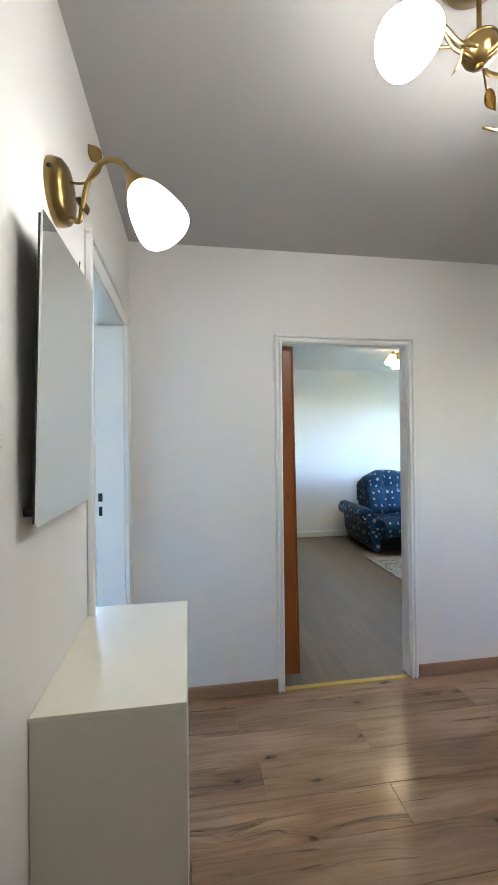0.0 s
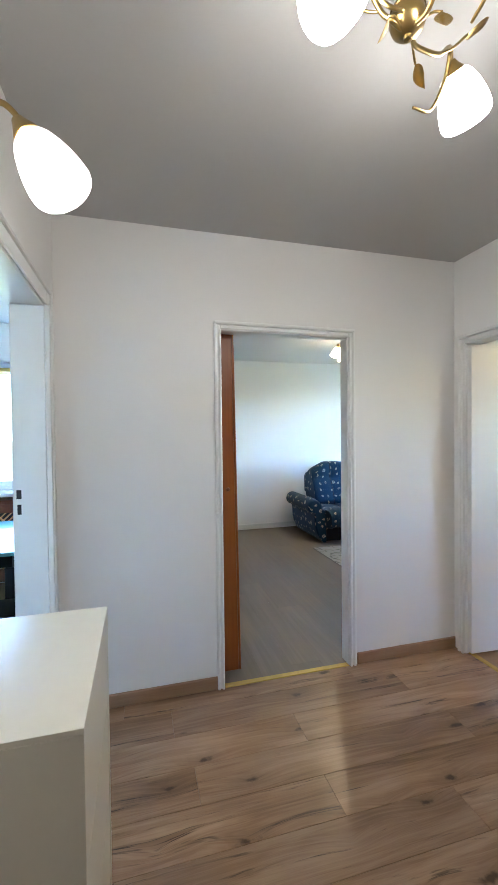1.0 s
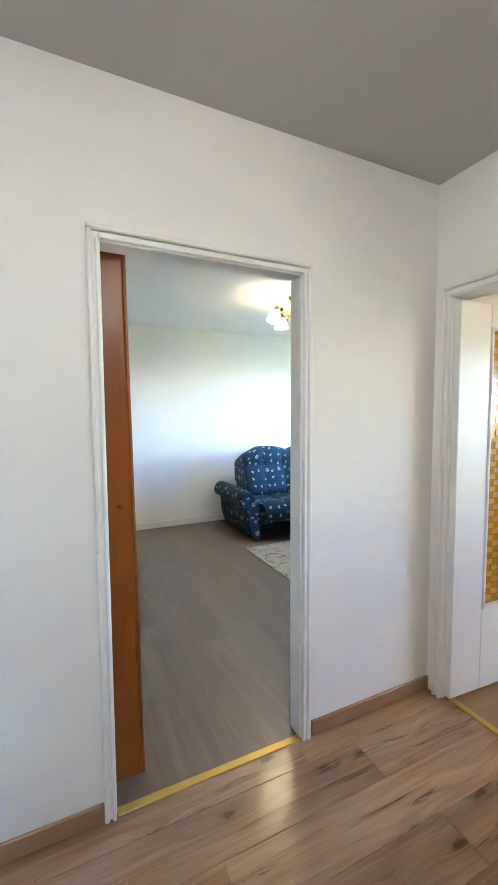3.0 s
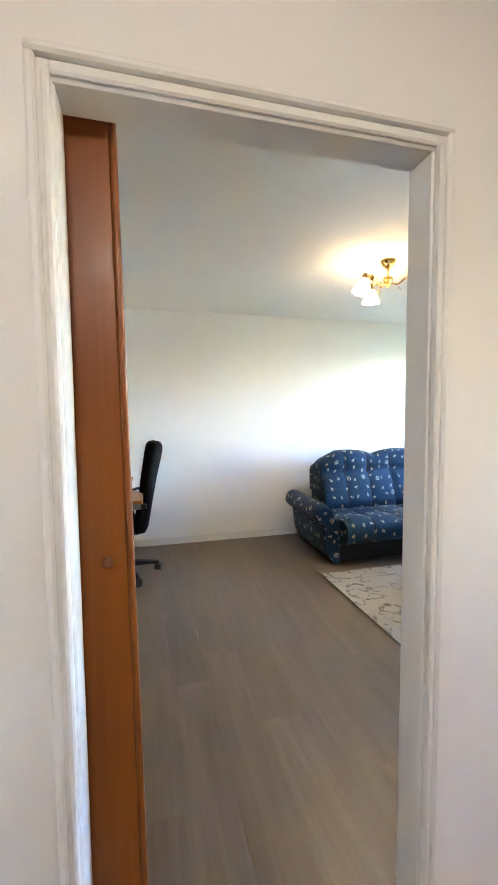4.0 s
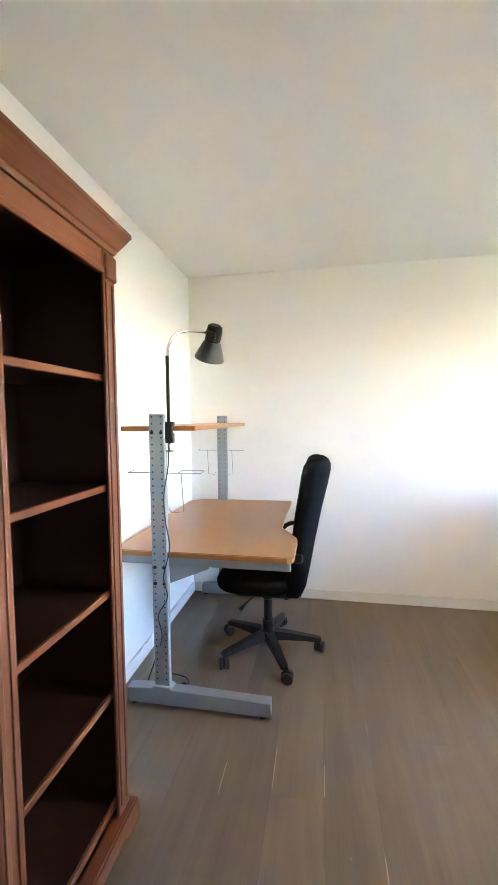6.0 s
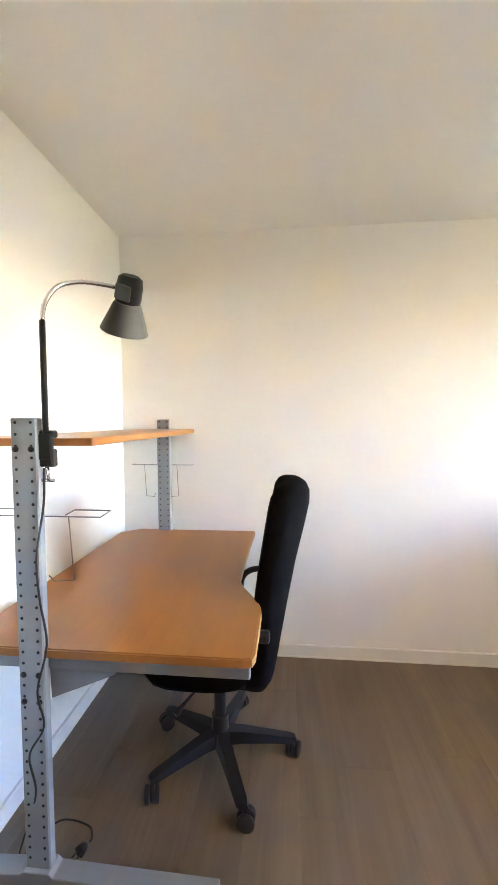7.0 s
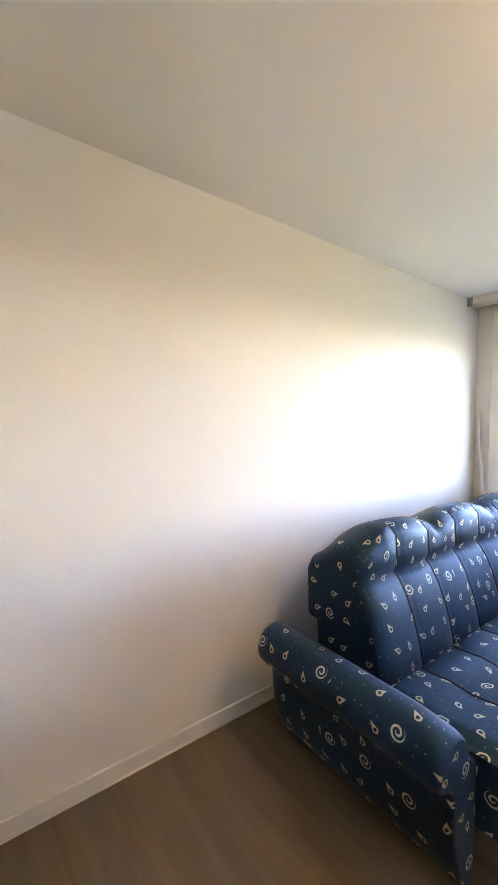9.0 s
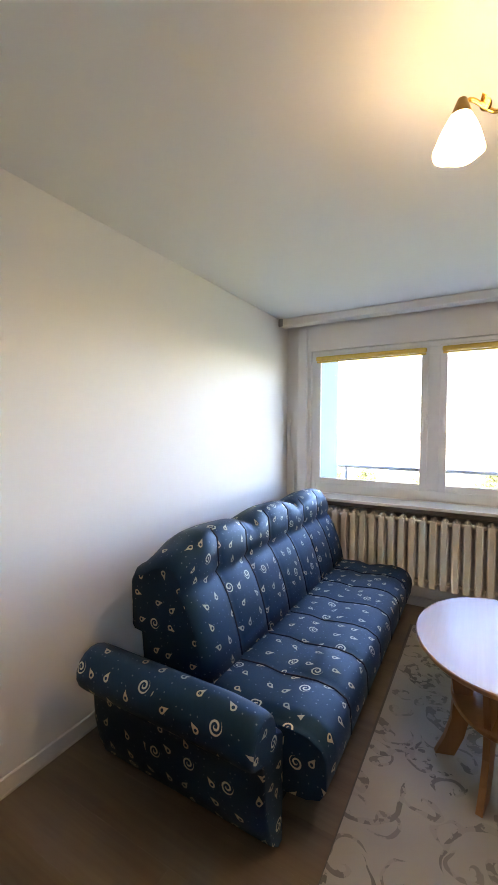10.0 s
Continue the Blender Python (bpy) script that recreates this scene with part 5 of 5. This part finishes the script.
def chandelier(name, x, y, z_hub, plate, metal, glow, arms, label, bell):
    """Ceiling lamp: plate, stem, hub, curved leafy arms and lit glass shades."""
    o = thing(name, x, y, H, label, "ceiling lamp")
    b = bmesh.new()
    lathe(b, [(0.0, 0.0), (plate, -0.001), (plate, -0.010), (plate * 0.86, -0.022), (plate * 0.84, -0.030), (plate * 0.55, -0.045), (plate * 0.30, -0.060), (0.008, -0.066)], pose(x, y, H), 28)
    part("ceiling_plate", b, metal, o, smooth=40)
    part("stem", tube(bmesh.new(), [(x, y, H - 0.06), (x, y, z_hub + 0.02)], 0.006, 10), metal, o)
    b = bmesh.new()
    hr = plate * (0.62 if bell else 0.46)
    if not bell:
        rim = lathe(bmesh.new(), [(hr * 0.5, 0.0345), (hr * 0.99, 0.0345), (hr * 0.99, 0.0305), (hr * 0.5, 0.0305)], pose(x, y, z_hub), 28)
        part("hub_rim", rim, BRONZE, o, "dark rim on the hub")
        lathe(b, [(0.006, 0.030), (hr * 0.92, 0.030), (hr * 0.93, 0.018), (hr, 0.016), (hr * 0.99, 0.008), (hr * 0.88, -0.004), (hr * 0.62, -0.015), (hr * 0.32, -0.020), (0.009, -0.021), (0.008, -0.028), (0.0, -0.030)], pose(x, y, z_hub), 28)
    else:
        lathe(b, [(0.006, 0.045), (hr * 0.9, 0.04), (hr, 0.03), (hr * 0.97, 0.018), (hr * 0.75, 0.0), (hr * 0.4, -0.014), (0.012, -0.018), (0.010, -0.028), (0.0, -0.030)], pose(x, y, z_hub), 28)
    part("hub", b, metal, o, smooth=40)
    for ang, reach, tilt, lift in arms:
        turn = pose(x, y, z_hub, 0, 0, ang)
        if bell:
            line = [(0.02, 0, 0.0), (0.07, 0.012, -0.012), (reach * 0.55, -0.02, 0.01), (reach * 0.85, 0.0, 0.045 + lift), (reach, 0.01, 0.03 + lift)]
        else:
            line = [(0.018, 0, -0.012), (0.05, 0.004, -0.010), (reach * 0.55, -0.008, 0.012), (reach * 0.85, -0.004, 0.030 + lift), (reach, 0.008, 0.022 + lift)]
        pts = [turn @ p for p in curve_pts(line, 8)]
        arm = part("arm", tube(bmesh.new(), pts, 0.0058, 8), metal, o)
        end = pts[-1]
        if bell:
            lm = turn @ pose(reach * 0.62, -0.02, 0.012, 0, -35, 60)
            part("leaf", leaf_shape(lm, 0.048), metal, arm, "cast brass leaf")
            lm = turn @ pose(0.075, 0.02, -0.028, 0, 75, -30)
            part("leaf", leaf_shape(lm, 0.03), metal, arm, "cast brass leaf")
        else:
            tl = [turn @ p for p in curve_pts([(reach * 0.90, 0.0, 0.028 + lift), (reach * 0.97, 0.022, 0.004 + lift * 0.5), (reach * 0.88, 0.050, -0.045), (reach * 0.62, 0.065, -0.060)], 8)]
            part("tendril", tube(bmesh.new(), tl, [0.0056 - 0.0022 * i / len(tl) for i in range(len(tl))], 8), metal, arm)
            base = (reach * 0.84, -0.046, 0.028 + lift)
            stalk = [turn @ p for p in curve_pts([(reach * 0.55, -0.008, 0.012), (reach * 0.70, -0.026, 0.014 + lift * 0.5), base], 6)]
            part("leaf_stalk", tube(bmesh.new(), stalk, 0.0032, 8), metal, arm)
            part("leaf", leaf_shape(turn @ pose(*base, 0, -30, -32), 0.078), metal, arm, "cast brass leaf")
            base = (0.072, 0.020, -0.026)
            stalk = [turn @ p for p in curve_pts([(0.020, 0.002, -0.013), (0.052, 0.014, -0.012), base], 6)]
            part("leaf_stalk", tube(bmesh.new(), stalk, 0.0028, 8), metal, arm)
            part("leaf", leaf_shape(turn @ pose(*base, 0, 75, -30), 0.058), metal, arm, "cast brass leaf")
        m = Matrix.Translation(end) @ pose(0, 0, 0, 0, 0, ang) @ pose(0, 0, 0, 0, -tilt, 0)
        b = bmesh.new()
        lathe(b, [(0.0, 0.018), (0.012, 0.016), (0.018, 0.0), (0.026, -0.022), (0.028, -0.03)] if bell else [(0.0, 0.006), (0.010, 0.004), (0.016, -0.008), (0.027, -0.022), (0.030, -0.029)], m, 18)
        part("socket", b, BRONZE if bell else BRASS, arm, smooth=40)
        b = bmesh.new()
        if bell:
            lathe(b, [(0.027, -0.028), (0.034, -0.040), (0.044, -0.060), (0.055, -0.088), (0.066, -0.120), (0.063, -0.120), (0.052, -0.088), (0.040, -0.060), (0.0, -0.044)], Matrix(), 36)
            for v in b.verts:
                if math.hypot(v.co.x, v.co.y) > 0.06:
                    v.co.z -= 0.006 * abs(math.sin(2.5 * math.atan2(v.co.y, v.co.x)))
            bmesh.ops.transform(b, matrix=m, verts=b.verts)
        else:
            lathe(b, OPAL, m, 28)
        part("shade", b, glow, arm, "lit white glass shade", smooth=60)
    return o


chandelier("living_room_chandelier", 1.920, 1.858, 2.372, 0.055, SHINY_BRASS, ROOM_GLOW, [(188, 0.215, 14, -0.004), (97, 0.175, 3, -0.004), (318, 0.22, 14, -0.004)], "small polished brass ceiling lamp with three lit glass shades", True)


# ---- hall ----
chandelier("hall_chandelier", 0.175, -1.42, 2.318, 0.085, BRASS, HALL_GLOW, [(189, 0.125, 50, 0.015), (25, 0.238, 44, 0.045), (-80, 0.17, 42, 0.0)], "aged brass leafy ceiling lamp with lit opal glass shades", False)

sconce = thing("wall_sconce", HX, -1.240, 2.028, "aged brass wall lamp with lit opal glass shade above the mirror", "wall lamp")
b = bmesh.new()
lathe(b, [(0.0, 0.040), (0.036, 0.040), (0.060, 0.036), (0.071, 0.027), (0.075, 0.012), (0.075, 0.0005), (0.0, 0.0)], pose(HX, -1.240, 2.028, 0, 90, 0), 32)
part("wall_plate", b, BRASS, sconce, smooth=40)
part("screw", lathe(bmesh.new(), [(0.0, 0.003), (0.005, 0.002), (0.006, 0.0)], pose(HX + 0.012, -1.3132, 2.046, 90, 0, 14), 10), DARK_HOLE, sconce)
arm_c = curve_pts([(HX + 0.040, -1.252, 1.962), (HX + 0.062, -1.258, 1.956), (HX + 0.072, -1.262, 2.000), (HX + 0.086, -1.266, 2.048), (HX + 0.118, -1.275, 2.088), (HX + 0.152, -1.286, 2.088), (HX + 0.178, -1.294, 2.066), (HX + 0.192, -1.299, 2.039)], 8)
sarm = part("arm", tube(bmesh.new(), arm_c, 0.0062, 10), BRASS, sconce)
# upper leaf stands on the arm with its face towards the hall
lx = Vector((-0.62, -0.10, 0.78)).normalized()
lz = lx.cross(Vector((0.75, -0.30, 0.60))).normalized()
ly = lz.cross(lx)
stand = Matrix.Translation((HX + 0.116, -1.276, 2.088)) @ Matrix((lx, ly, lz)).transposed().to_4x4()
part("leaf", leaf_shape(stand, 0.052), BRASS, sarm, "cast brass leaf")
part("leaf", leaf_shape(pose(HX + 0.066, -1.264, 2.010, 0, 74, -40), 0.058), BRASS, sarm, "cast brass leaf")
part("tendril", tube(bmesh.new(), curve_pts([(HX + 0.036, -1.250, 2.050), (HX + 0.075, -1.268, 2.040), (HX + 0.106, -1.274, 2.058), (HX + 0.118, -1.275, 2.086)]), 0.003, 6), BRASS, sarm)
m = Matrix.Translation(arm_c[-1]) @ pose(0, 0, 0, 0, -33, 0)
part("socket", lathe(bmesh.new(), [(0.0, 0.016), (0.012, 0.014), (0.019, 0.0), (0.028, -0.016), (0.030, -0.022)], m, 18), BRASS, sarm, smooth=40)
b = bmesh.new()
lathe(b, OPAL, m, 32)
part("shade", b, SCONCE_GLOW, sarm, "lit opal glass shade", smooth=60)

# mirror, hung leaning a little forward
mir = thing("wall_mirror", HX, -1.265, 1.26, "frameless rectangular mirror hung on the white wall", "mirror")
lean = pose(HX + 0.030, 0, 1.268, 0, 1.5, 0)
b = boxed(0.0, 0.004, -1.465, -1.068, 0.0, 0.595)
bmesh.ops.transform(b, matrix=lean, verts=b.verts)
part("glass", b, MIRROR, mir)
b = boxed(-0.006, -0.0005, -1.460, -1.073, 0.005, 0.590)
bmesh.ops.transform(b, matrix=lean, verts=b.verts)
part("backing", b, MIRROR_BACK, mir, "dark mirror backing")
part("hanger", tube(bmesh.new(), [(HX + 0.0005, -1.18, 1.875), (HX + 0.042, -1.18, 1.877), (HX + 0.042, -1.178, 1.892)], 0.002, 6), BLACK, mir)
part("hanger", boxed(HX + 0.0005, HX + 0.022, -1.44, -1.10, 1.285, 1.30), MIRROR_BACK, mir)

sw = thing("light_switch", HX, -1.580, 1.458, "white double rocker light switch on the wall", "light switch")
part("switch_plate", boxed(HX + 0.0003, HX + 0.010, -1.622, -1.538, 1.416, 1.500, bevel=0.004), SWITCH, sw)
for y in (-1.598, -1.562):
    part("rocker", boxed(HX + 0.0102, HX + 0.0145, y - 0.015, y + 0.015, 1.430, 1.486, bevel=0.002), SWITCH, sw)

# shoe cabinet
sb = thing("shoe_cabinet", -0.655, -1.17, 0.0, "narrow cream white melamine cabinet against the hall wall", "cabinet")
part("top", boxed(HX + 0.002, -0.515, -1.426, -0.886, 0.880, 0.892, bevel=0.0008), MELAMINE, sb)
for y in (-1.426, -0.904):
    part("side_panel", boxed(HX + 0.002, -0.515, y, y + 0.018, 0.0, 0.8797, bevel=0.0008), MELAMINE, sb)
part("back_panel", boxed(HX + 0.005, HX + 0.010, -1.4075, -0.9045, 0.06, 0.879), MELAMINE, sb)
for z0, z1 in ((0.065, 0.333), (0.337, 0.605), (0.609, 0.876)):
    part("drop_front", boxed(-0.5345, -0.517, -1.4065, -0.9055, z0, z1, bevel=0.002), MELAMINE, sb, "tip-out front")
part("kick_board", boxed(-0.563, -0.548, -1.4075, -0.9045, 0.0, 0.062), MELAMINE, sb)

# open cube shelf
kx = thing("cube_shelf", 1.37, -1.14, 0.0, "white open cube shelf with taupe drawer in the lowest box", "shelf")
KX0, KX1, KY0, KY1, KZ = 1.17, 1.565, -1.705, -0.945, 1.475
part("side_panel", boxed(KX0, KX1, KY1 - 0.040, KY1, 0.0, KZ - 0.0385, bevel=0.0015), SHELF_WHITE, kx)
part("side_panel", boxed(KX0, KX1, KY0, KY0 + 0.040, 0.0, KZ - 0.0385, bevel=0.0015), SHELF_WHITE, kx)
part("top_panel", boxed(KX0, KX1, KY0, KY1, KZ - 0.038, KZ, bevel=0.0015), SHELF_WHITE, kx)
part("bottom_panel", boxed(KX0, KX1, KY0 + 0.0405, KY1 - 0.0405, 0.0, 0.038, bevel=0.0015), SHELF_WHITE, kx)
part("divider", boxed(KX0 + 0.002, KX1 - 0.002, (KY0 + KY1) / 2 - 0.008, (KY0 + KY1) / 2 + 0.008, 0.0385, KZ - 0.0385), SHELF_WHITE, kx)
for z in (0.382, 0.737, 1.092):
    for y0, y1 in ((KY0 + 0.0405, (KY0 + KY1) / 2 - 0.0085), ((KY0 + KY1) / 2 + 0.0085, KY1 - 0.0405)):
        part("shelf_board", boxed(KX0 + 0.002, KX1 - 0.002, y0, y1, z - 0.016, z), SHELF_WHITE, kx)
for y0, y1 in ((KY0 + 0.043, (KY0 + KY1) / 2 - 0.011), ((KY0 + KY1) / 2 + 0.011, KY1 - 0.043)):
    part("drawer", boxed(KX0 + 0.004, KX0 + 0.018, y0, y1, 0.041, 0.362, bevel=0.002), BOXGREY, kx, "taupe drawer front")

# amber glass door, open into the room beyond
gdoor = thing("amber_glass_door", 1.70, -0.10, 0.0, "white door with an amber patterned glass panel, standing open", "door")
W0, W1 = 0.0, 0.80
turn = pose(1.668, -0.100, 0, 0, 0, -3.5)


def on_leaf(x0, x1, y0, y1, z0, z1, bev=0.003):
    b = boxed(x0, x1, y0, y1, z0, z1, bevel=bev)
    bmesh.ops.transform(b, matrix=turn, verts=b.verts)
    return b


part("stile", on_leaf(-0.068, 0.135, -0.038, 0.0, 0.018, 1.962), ENAMEL, gdoor)
part("stile", on_leaf(0.675, 0.80, -0.038, 0.0, 0.018, 1.962), ENAMEL, gdoor)
part("top_rail", on_leaf(0.1355, 0.6745, -0.038, 0.0, 1.853, 1.962), ENAMEL, gdoor)
part("bottom_panel", on_leaf(0.1355, 0.6745, -0.038, 0.0, 0.018, 0.4425), ENAMEL, gdoor)
for a in ((0.1355, 0.150, 0.4430, 1.8525), (0.660, 0.6745, 0.4430, 1.8525)):
    part("glazing_bead", on_leaf(a[0], a[1], -0.046, -0.006, a[2], a[3]), ENAMEL, gdoor)
part("glazing_bead", on_leaf(0.1505, 0.6595, -0.045, -0.006, 0.4430, 0.4575), ENAMEL, gdoor)
part("glazing_bead", on_leaf(0.1505, 0.6595, -0.045, -0.006, 1.838, 1.8525), ENAMEL, gdoor)
part("glass", on_leaf(0.1505, 0.6595, -0.022, -0.016, 0.4580, 1.8375, 0), AMBER, gdoor, "amber patterned glass")
pads = bmesh.new()
for row in range(43):
    z = 0.4755 + row * 0.0315
    for col in range(6):
        x = 0.158 + col * 0.098 + (0.049 if row % 2 else 0.0)
        x0, x1 = max(x, 0.1515), min(x + 0.056, 0.6585)
        if x1 - x0 > 0.012:
            box(pads, x0, x1, -0.0255, -0.0222, z, z + 0.0225)
bmesh.ops.transform(pads, matrix=turn, verts=pads.verts)
tagged(part("glass_relief", pads, AMBER_PAD, gdoor, "rows of pressed oblong pads"), kind="stuff")

# unseen fill lamp, added to warm and brighten the room beyond
globe = thing("fill_globe", 3.0, -1.75, H, "unseen globe added to light the room beyond warmly", "ceiling lamp")
part("base_plate", lathe(bmesh.new(), [(0.0, 0.0), (0.07, -0.001), (0.07, -0.018), (0.05, -0.03), (0.0, -0.031)], pose(3.0, -1.75, H), 24), BRASS, globe, smooth=40)
part("shade", lathe(bmesh.new(), [(0.045, -0.032), (0.09, -0.06), (0.115, -0.10), (0.12, -0.14), (0.105, -0.19), (0.06, -0.225), (0.0, -0.235)], pose(3.0, -1.75, H), 24), FILL_GLOW, globe, "glowing shade of the added globe", smooth=60)

# ---- side room, seen through its doorway ----
rc = thing("radiator_cover", -1.7, 2.08, 0.0, "brown wooden lattice radiator cover under the side window", "radiator cover")
part("top_board", boxed(-2.9, -1.1, 1.96, 2.195, 0.80, 0.84, bevel=0.004), MAHOGANY_Y, rc)
part("lower_board", boxed(-2.9, -1.1, 1.98, 2.0, 0.08, 0.20), MAHOGANY_Y, rc)
part("upper_board", boxed(-2.9, -1.1, 1.98, 2.0, 0.72, 0.799), MAHOGANY_Y, rc)
part("backing", boxed(-2.9, -1.1, 2.02, 2.03, 0.20, 0.72), DARK_HOLE, rc)
for x in (-2.9, -1.16):
    part("post", boxed(x, x + 0.06, 1.975, 2.02, 0.0, 0.799), MAHOGANY, rc)
lat = bmesh.new()
for s in (-1, 1):
    for i in range(48):
        x = -3.2 + i * 0.05
        a, c = (x, 0.20), (x + s * 0.52, 0.72)
        if min(a[0], c[0]) < -2.84 or max(a[0], c[0]) > -1.16:
            continue
        tube(lat, [(a[0], 1.988 + 0.006 * s, a[1]), (c[0], 1.988 + 0.006 * s, c[1])], 0.008, 4)
part("lattice", lat, BEECH_EDGE, rc, "diagonal lattice")
single("side_window_sill", boxed(-3.65, -1.2, 2.0, KY + 0.06, 0.868, 0.897, bevel=0.004), SILLSTONE, "pale window sill of the side room", "window sill", (-2.1, 2.1, 0.868))["kind"] = "structure"
dt = thing("dining_table", -1.55, 0.95, 0.0, "dark table in the side room, blue sky reflection painted on its glossy top", "table")
part("tabletop", boxed(-2.05, -1.10, 0.42, 1.42, 0.725, 0.75, bevel=0.005), SKY_REFLECT_TOP, dt)
part("apron", boxed(-1.99, -1.16, 0.48, 1.36, 0.645, 0.724), BLACK, dt)
for x in (-2.0, -1.2):
    for y in (0.47, 1.32):
        part("leg", boxed(x, x + 0.05, y, y + 0.05, 0.0, 0.644, bevel=0.004), BLACK, dt)
dc = thing("dining_chair", -1.22, 0.25, 0.0, "black upholstered chair with brown wooden rail at the table", "chair")
part("seat", boxed(-1.42, -1.02, 0.06, 0.44, 0.42, 0.475, bevel=0.015, seg=2), BLACK, dc)
part("seat_rail", boxed(-1.41, -1.03, 0.07, 0.43, 0.365, 0.419), MAHOGANY_Y, dc)
for x in (-1.41, -1.07):
    for y in (0.07, 0.39):
        part("leg", boxed(x, x + 0.04, y, y + 0.04, 0.0, 0.364), BLACK, dc)


# ---- floor boards, one by one ----
def board_mesh(name, L, W, mat, along, edge):
    b = boxed(-L / 2, L / 2, -W / 2, W / 2, -0.012, 0.0) if along == 0 else boxed(-W / 2, W / 2, -L / 2, L / 2, -0.012, 0.0)
    bmesh.ops.bevel(b, geom=[e for e in b.edges if min(v.co.z for v in e.verts) > -0.001], offset=edge, segments=1, affect="EDGES")
    return mesh_of(name, b, mat)


def lay(name, x0, x1, y0, y1, seam, joints, L, W, mat, along, label, gap, edge):
    """Rows of boards cut to the room. seam: one row line; joints: an end joint for each row in turn."""
    floor = thing(name, x0, y0, 0.0, label, "floor")
    floor["kind"] = "structure"
    cache = {}
    lo, hi = (y0, y1) if along == 0 else (x0, x1)
    a0, a1 = (x0, x1) if along == 0 else (y0, y1)
    k0 = math.floor((lo - seam) / W)
    k = k0
    while seam + k * W < hi - 0.004:
        r0, r1 = max(lo, seam + k * W), min(hi, seam + (k + 1) * W)
        j = joints[k % len(joints)]
        at = j - math.ceil((j - a0) / L) * L
        while at < a1 - 0.004:
            u0, u1 = max(a0, at), min(a1, at + L)
            if u1 - u0 > 0.01 and r1 - r0 > 0.01:
                key = (round(u1 - u0, 3), round(r1 - r0, 3))
                if key not in cache:
                    cache[key] = board_mesh("plank", key[0] - gap, key[1] - gap, mat, along, edge)
                p = new("plank", cache[key])
                p.parent = floor
                c = ((u0 + u1) / 2, (r0 + r1) / 2) if along == 0 else ((r0 + r1) / 2, (u0 + u1) / 2)
                p.location = (c[0] - x0, c[1] - y0, 0)
            at += L
        k += 1
    return floor


lay("floor_hall", HX - 0.07, RX + 0.05, BY, 0.0, -0.118, [0.78, 0.31, -0.205, 0.32, -0.275], 1.29, 0.189, OAK, 0, "knotty oak laminate boards in the hall", 0.0010, 0.0008)
lay("floor_living", LX, WX, 0.0, FY, 0.075, [0.55, 1.25, 0.1, 0.9, 1.57], 1.38, 0.195, GREYWOOD, 1, "grey brown laminate boards in the living room", 0.0003, 0.0003)
# pale scratches where the joints have chipped
scr = bmesh.new()
rs = random.Random(9)
for x, y, l in ((0.078, 2.0, 0.14), (0.075, 1.57, 0.16), (0.272, 1.65, 0.18), (0.466, 1.72, 0.20), (0.466, 2.31, 0.05), (0.36, 1.75, 0.015), (-0.12, 1.97, 0.20), (0.077, 2.08, 0.22), (0.62, 1.02, 0.02), (0.275, 2.02, 0.16)):
    w = rs.uniform(0.0006, 0.0015)
    l *= rs.uniform(0.5, 0.9)
    box(scr, x - w, x + w, y - l / 2, y + l / 2, 0.0002, 0.0007)
tagged(setting("floor_scratches", scr, CHIP, "pale chipped lines along the laminate joints"), kind="stuff")
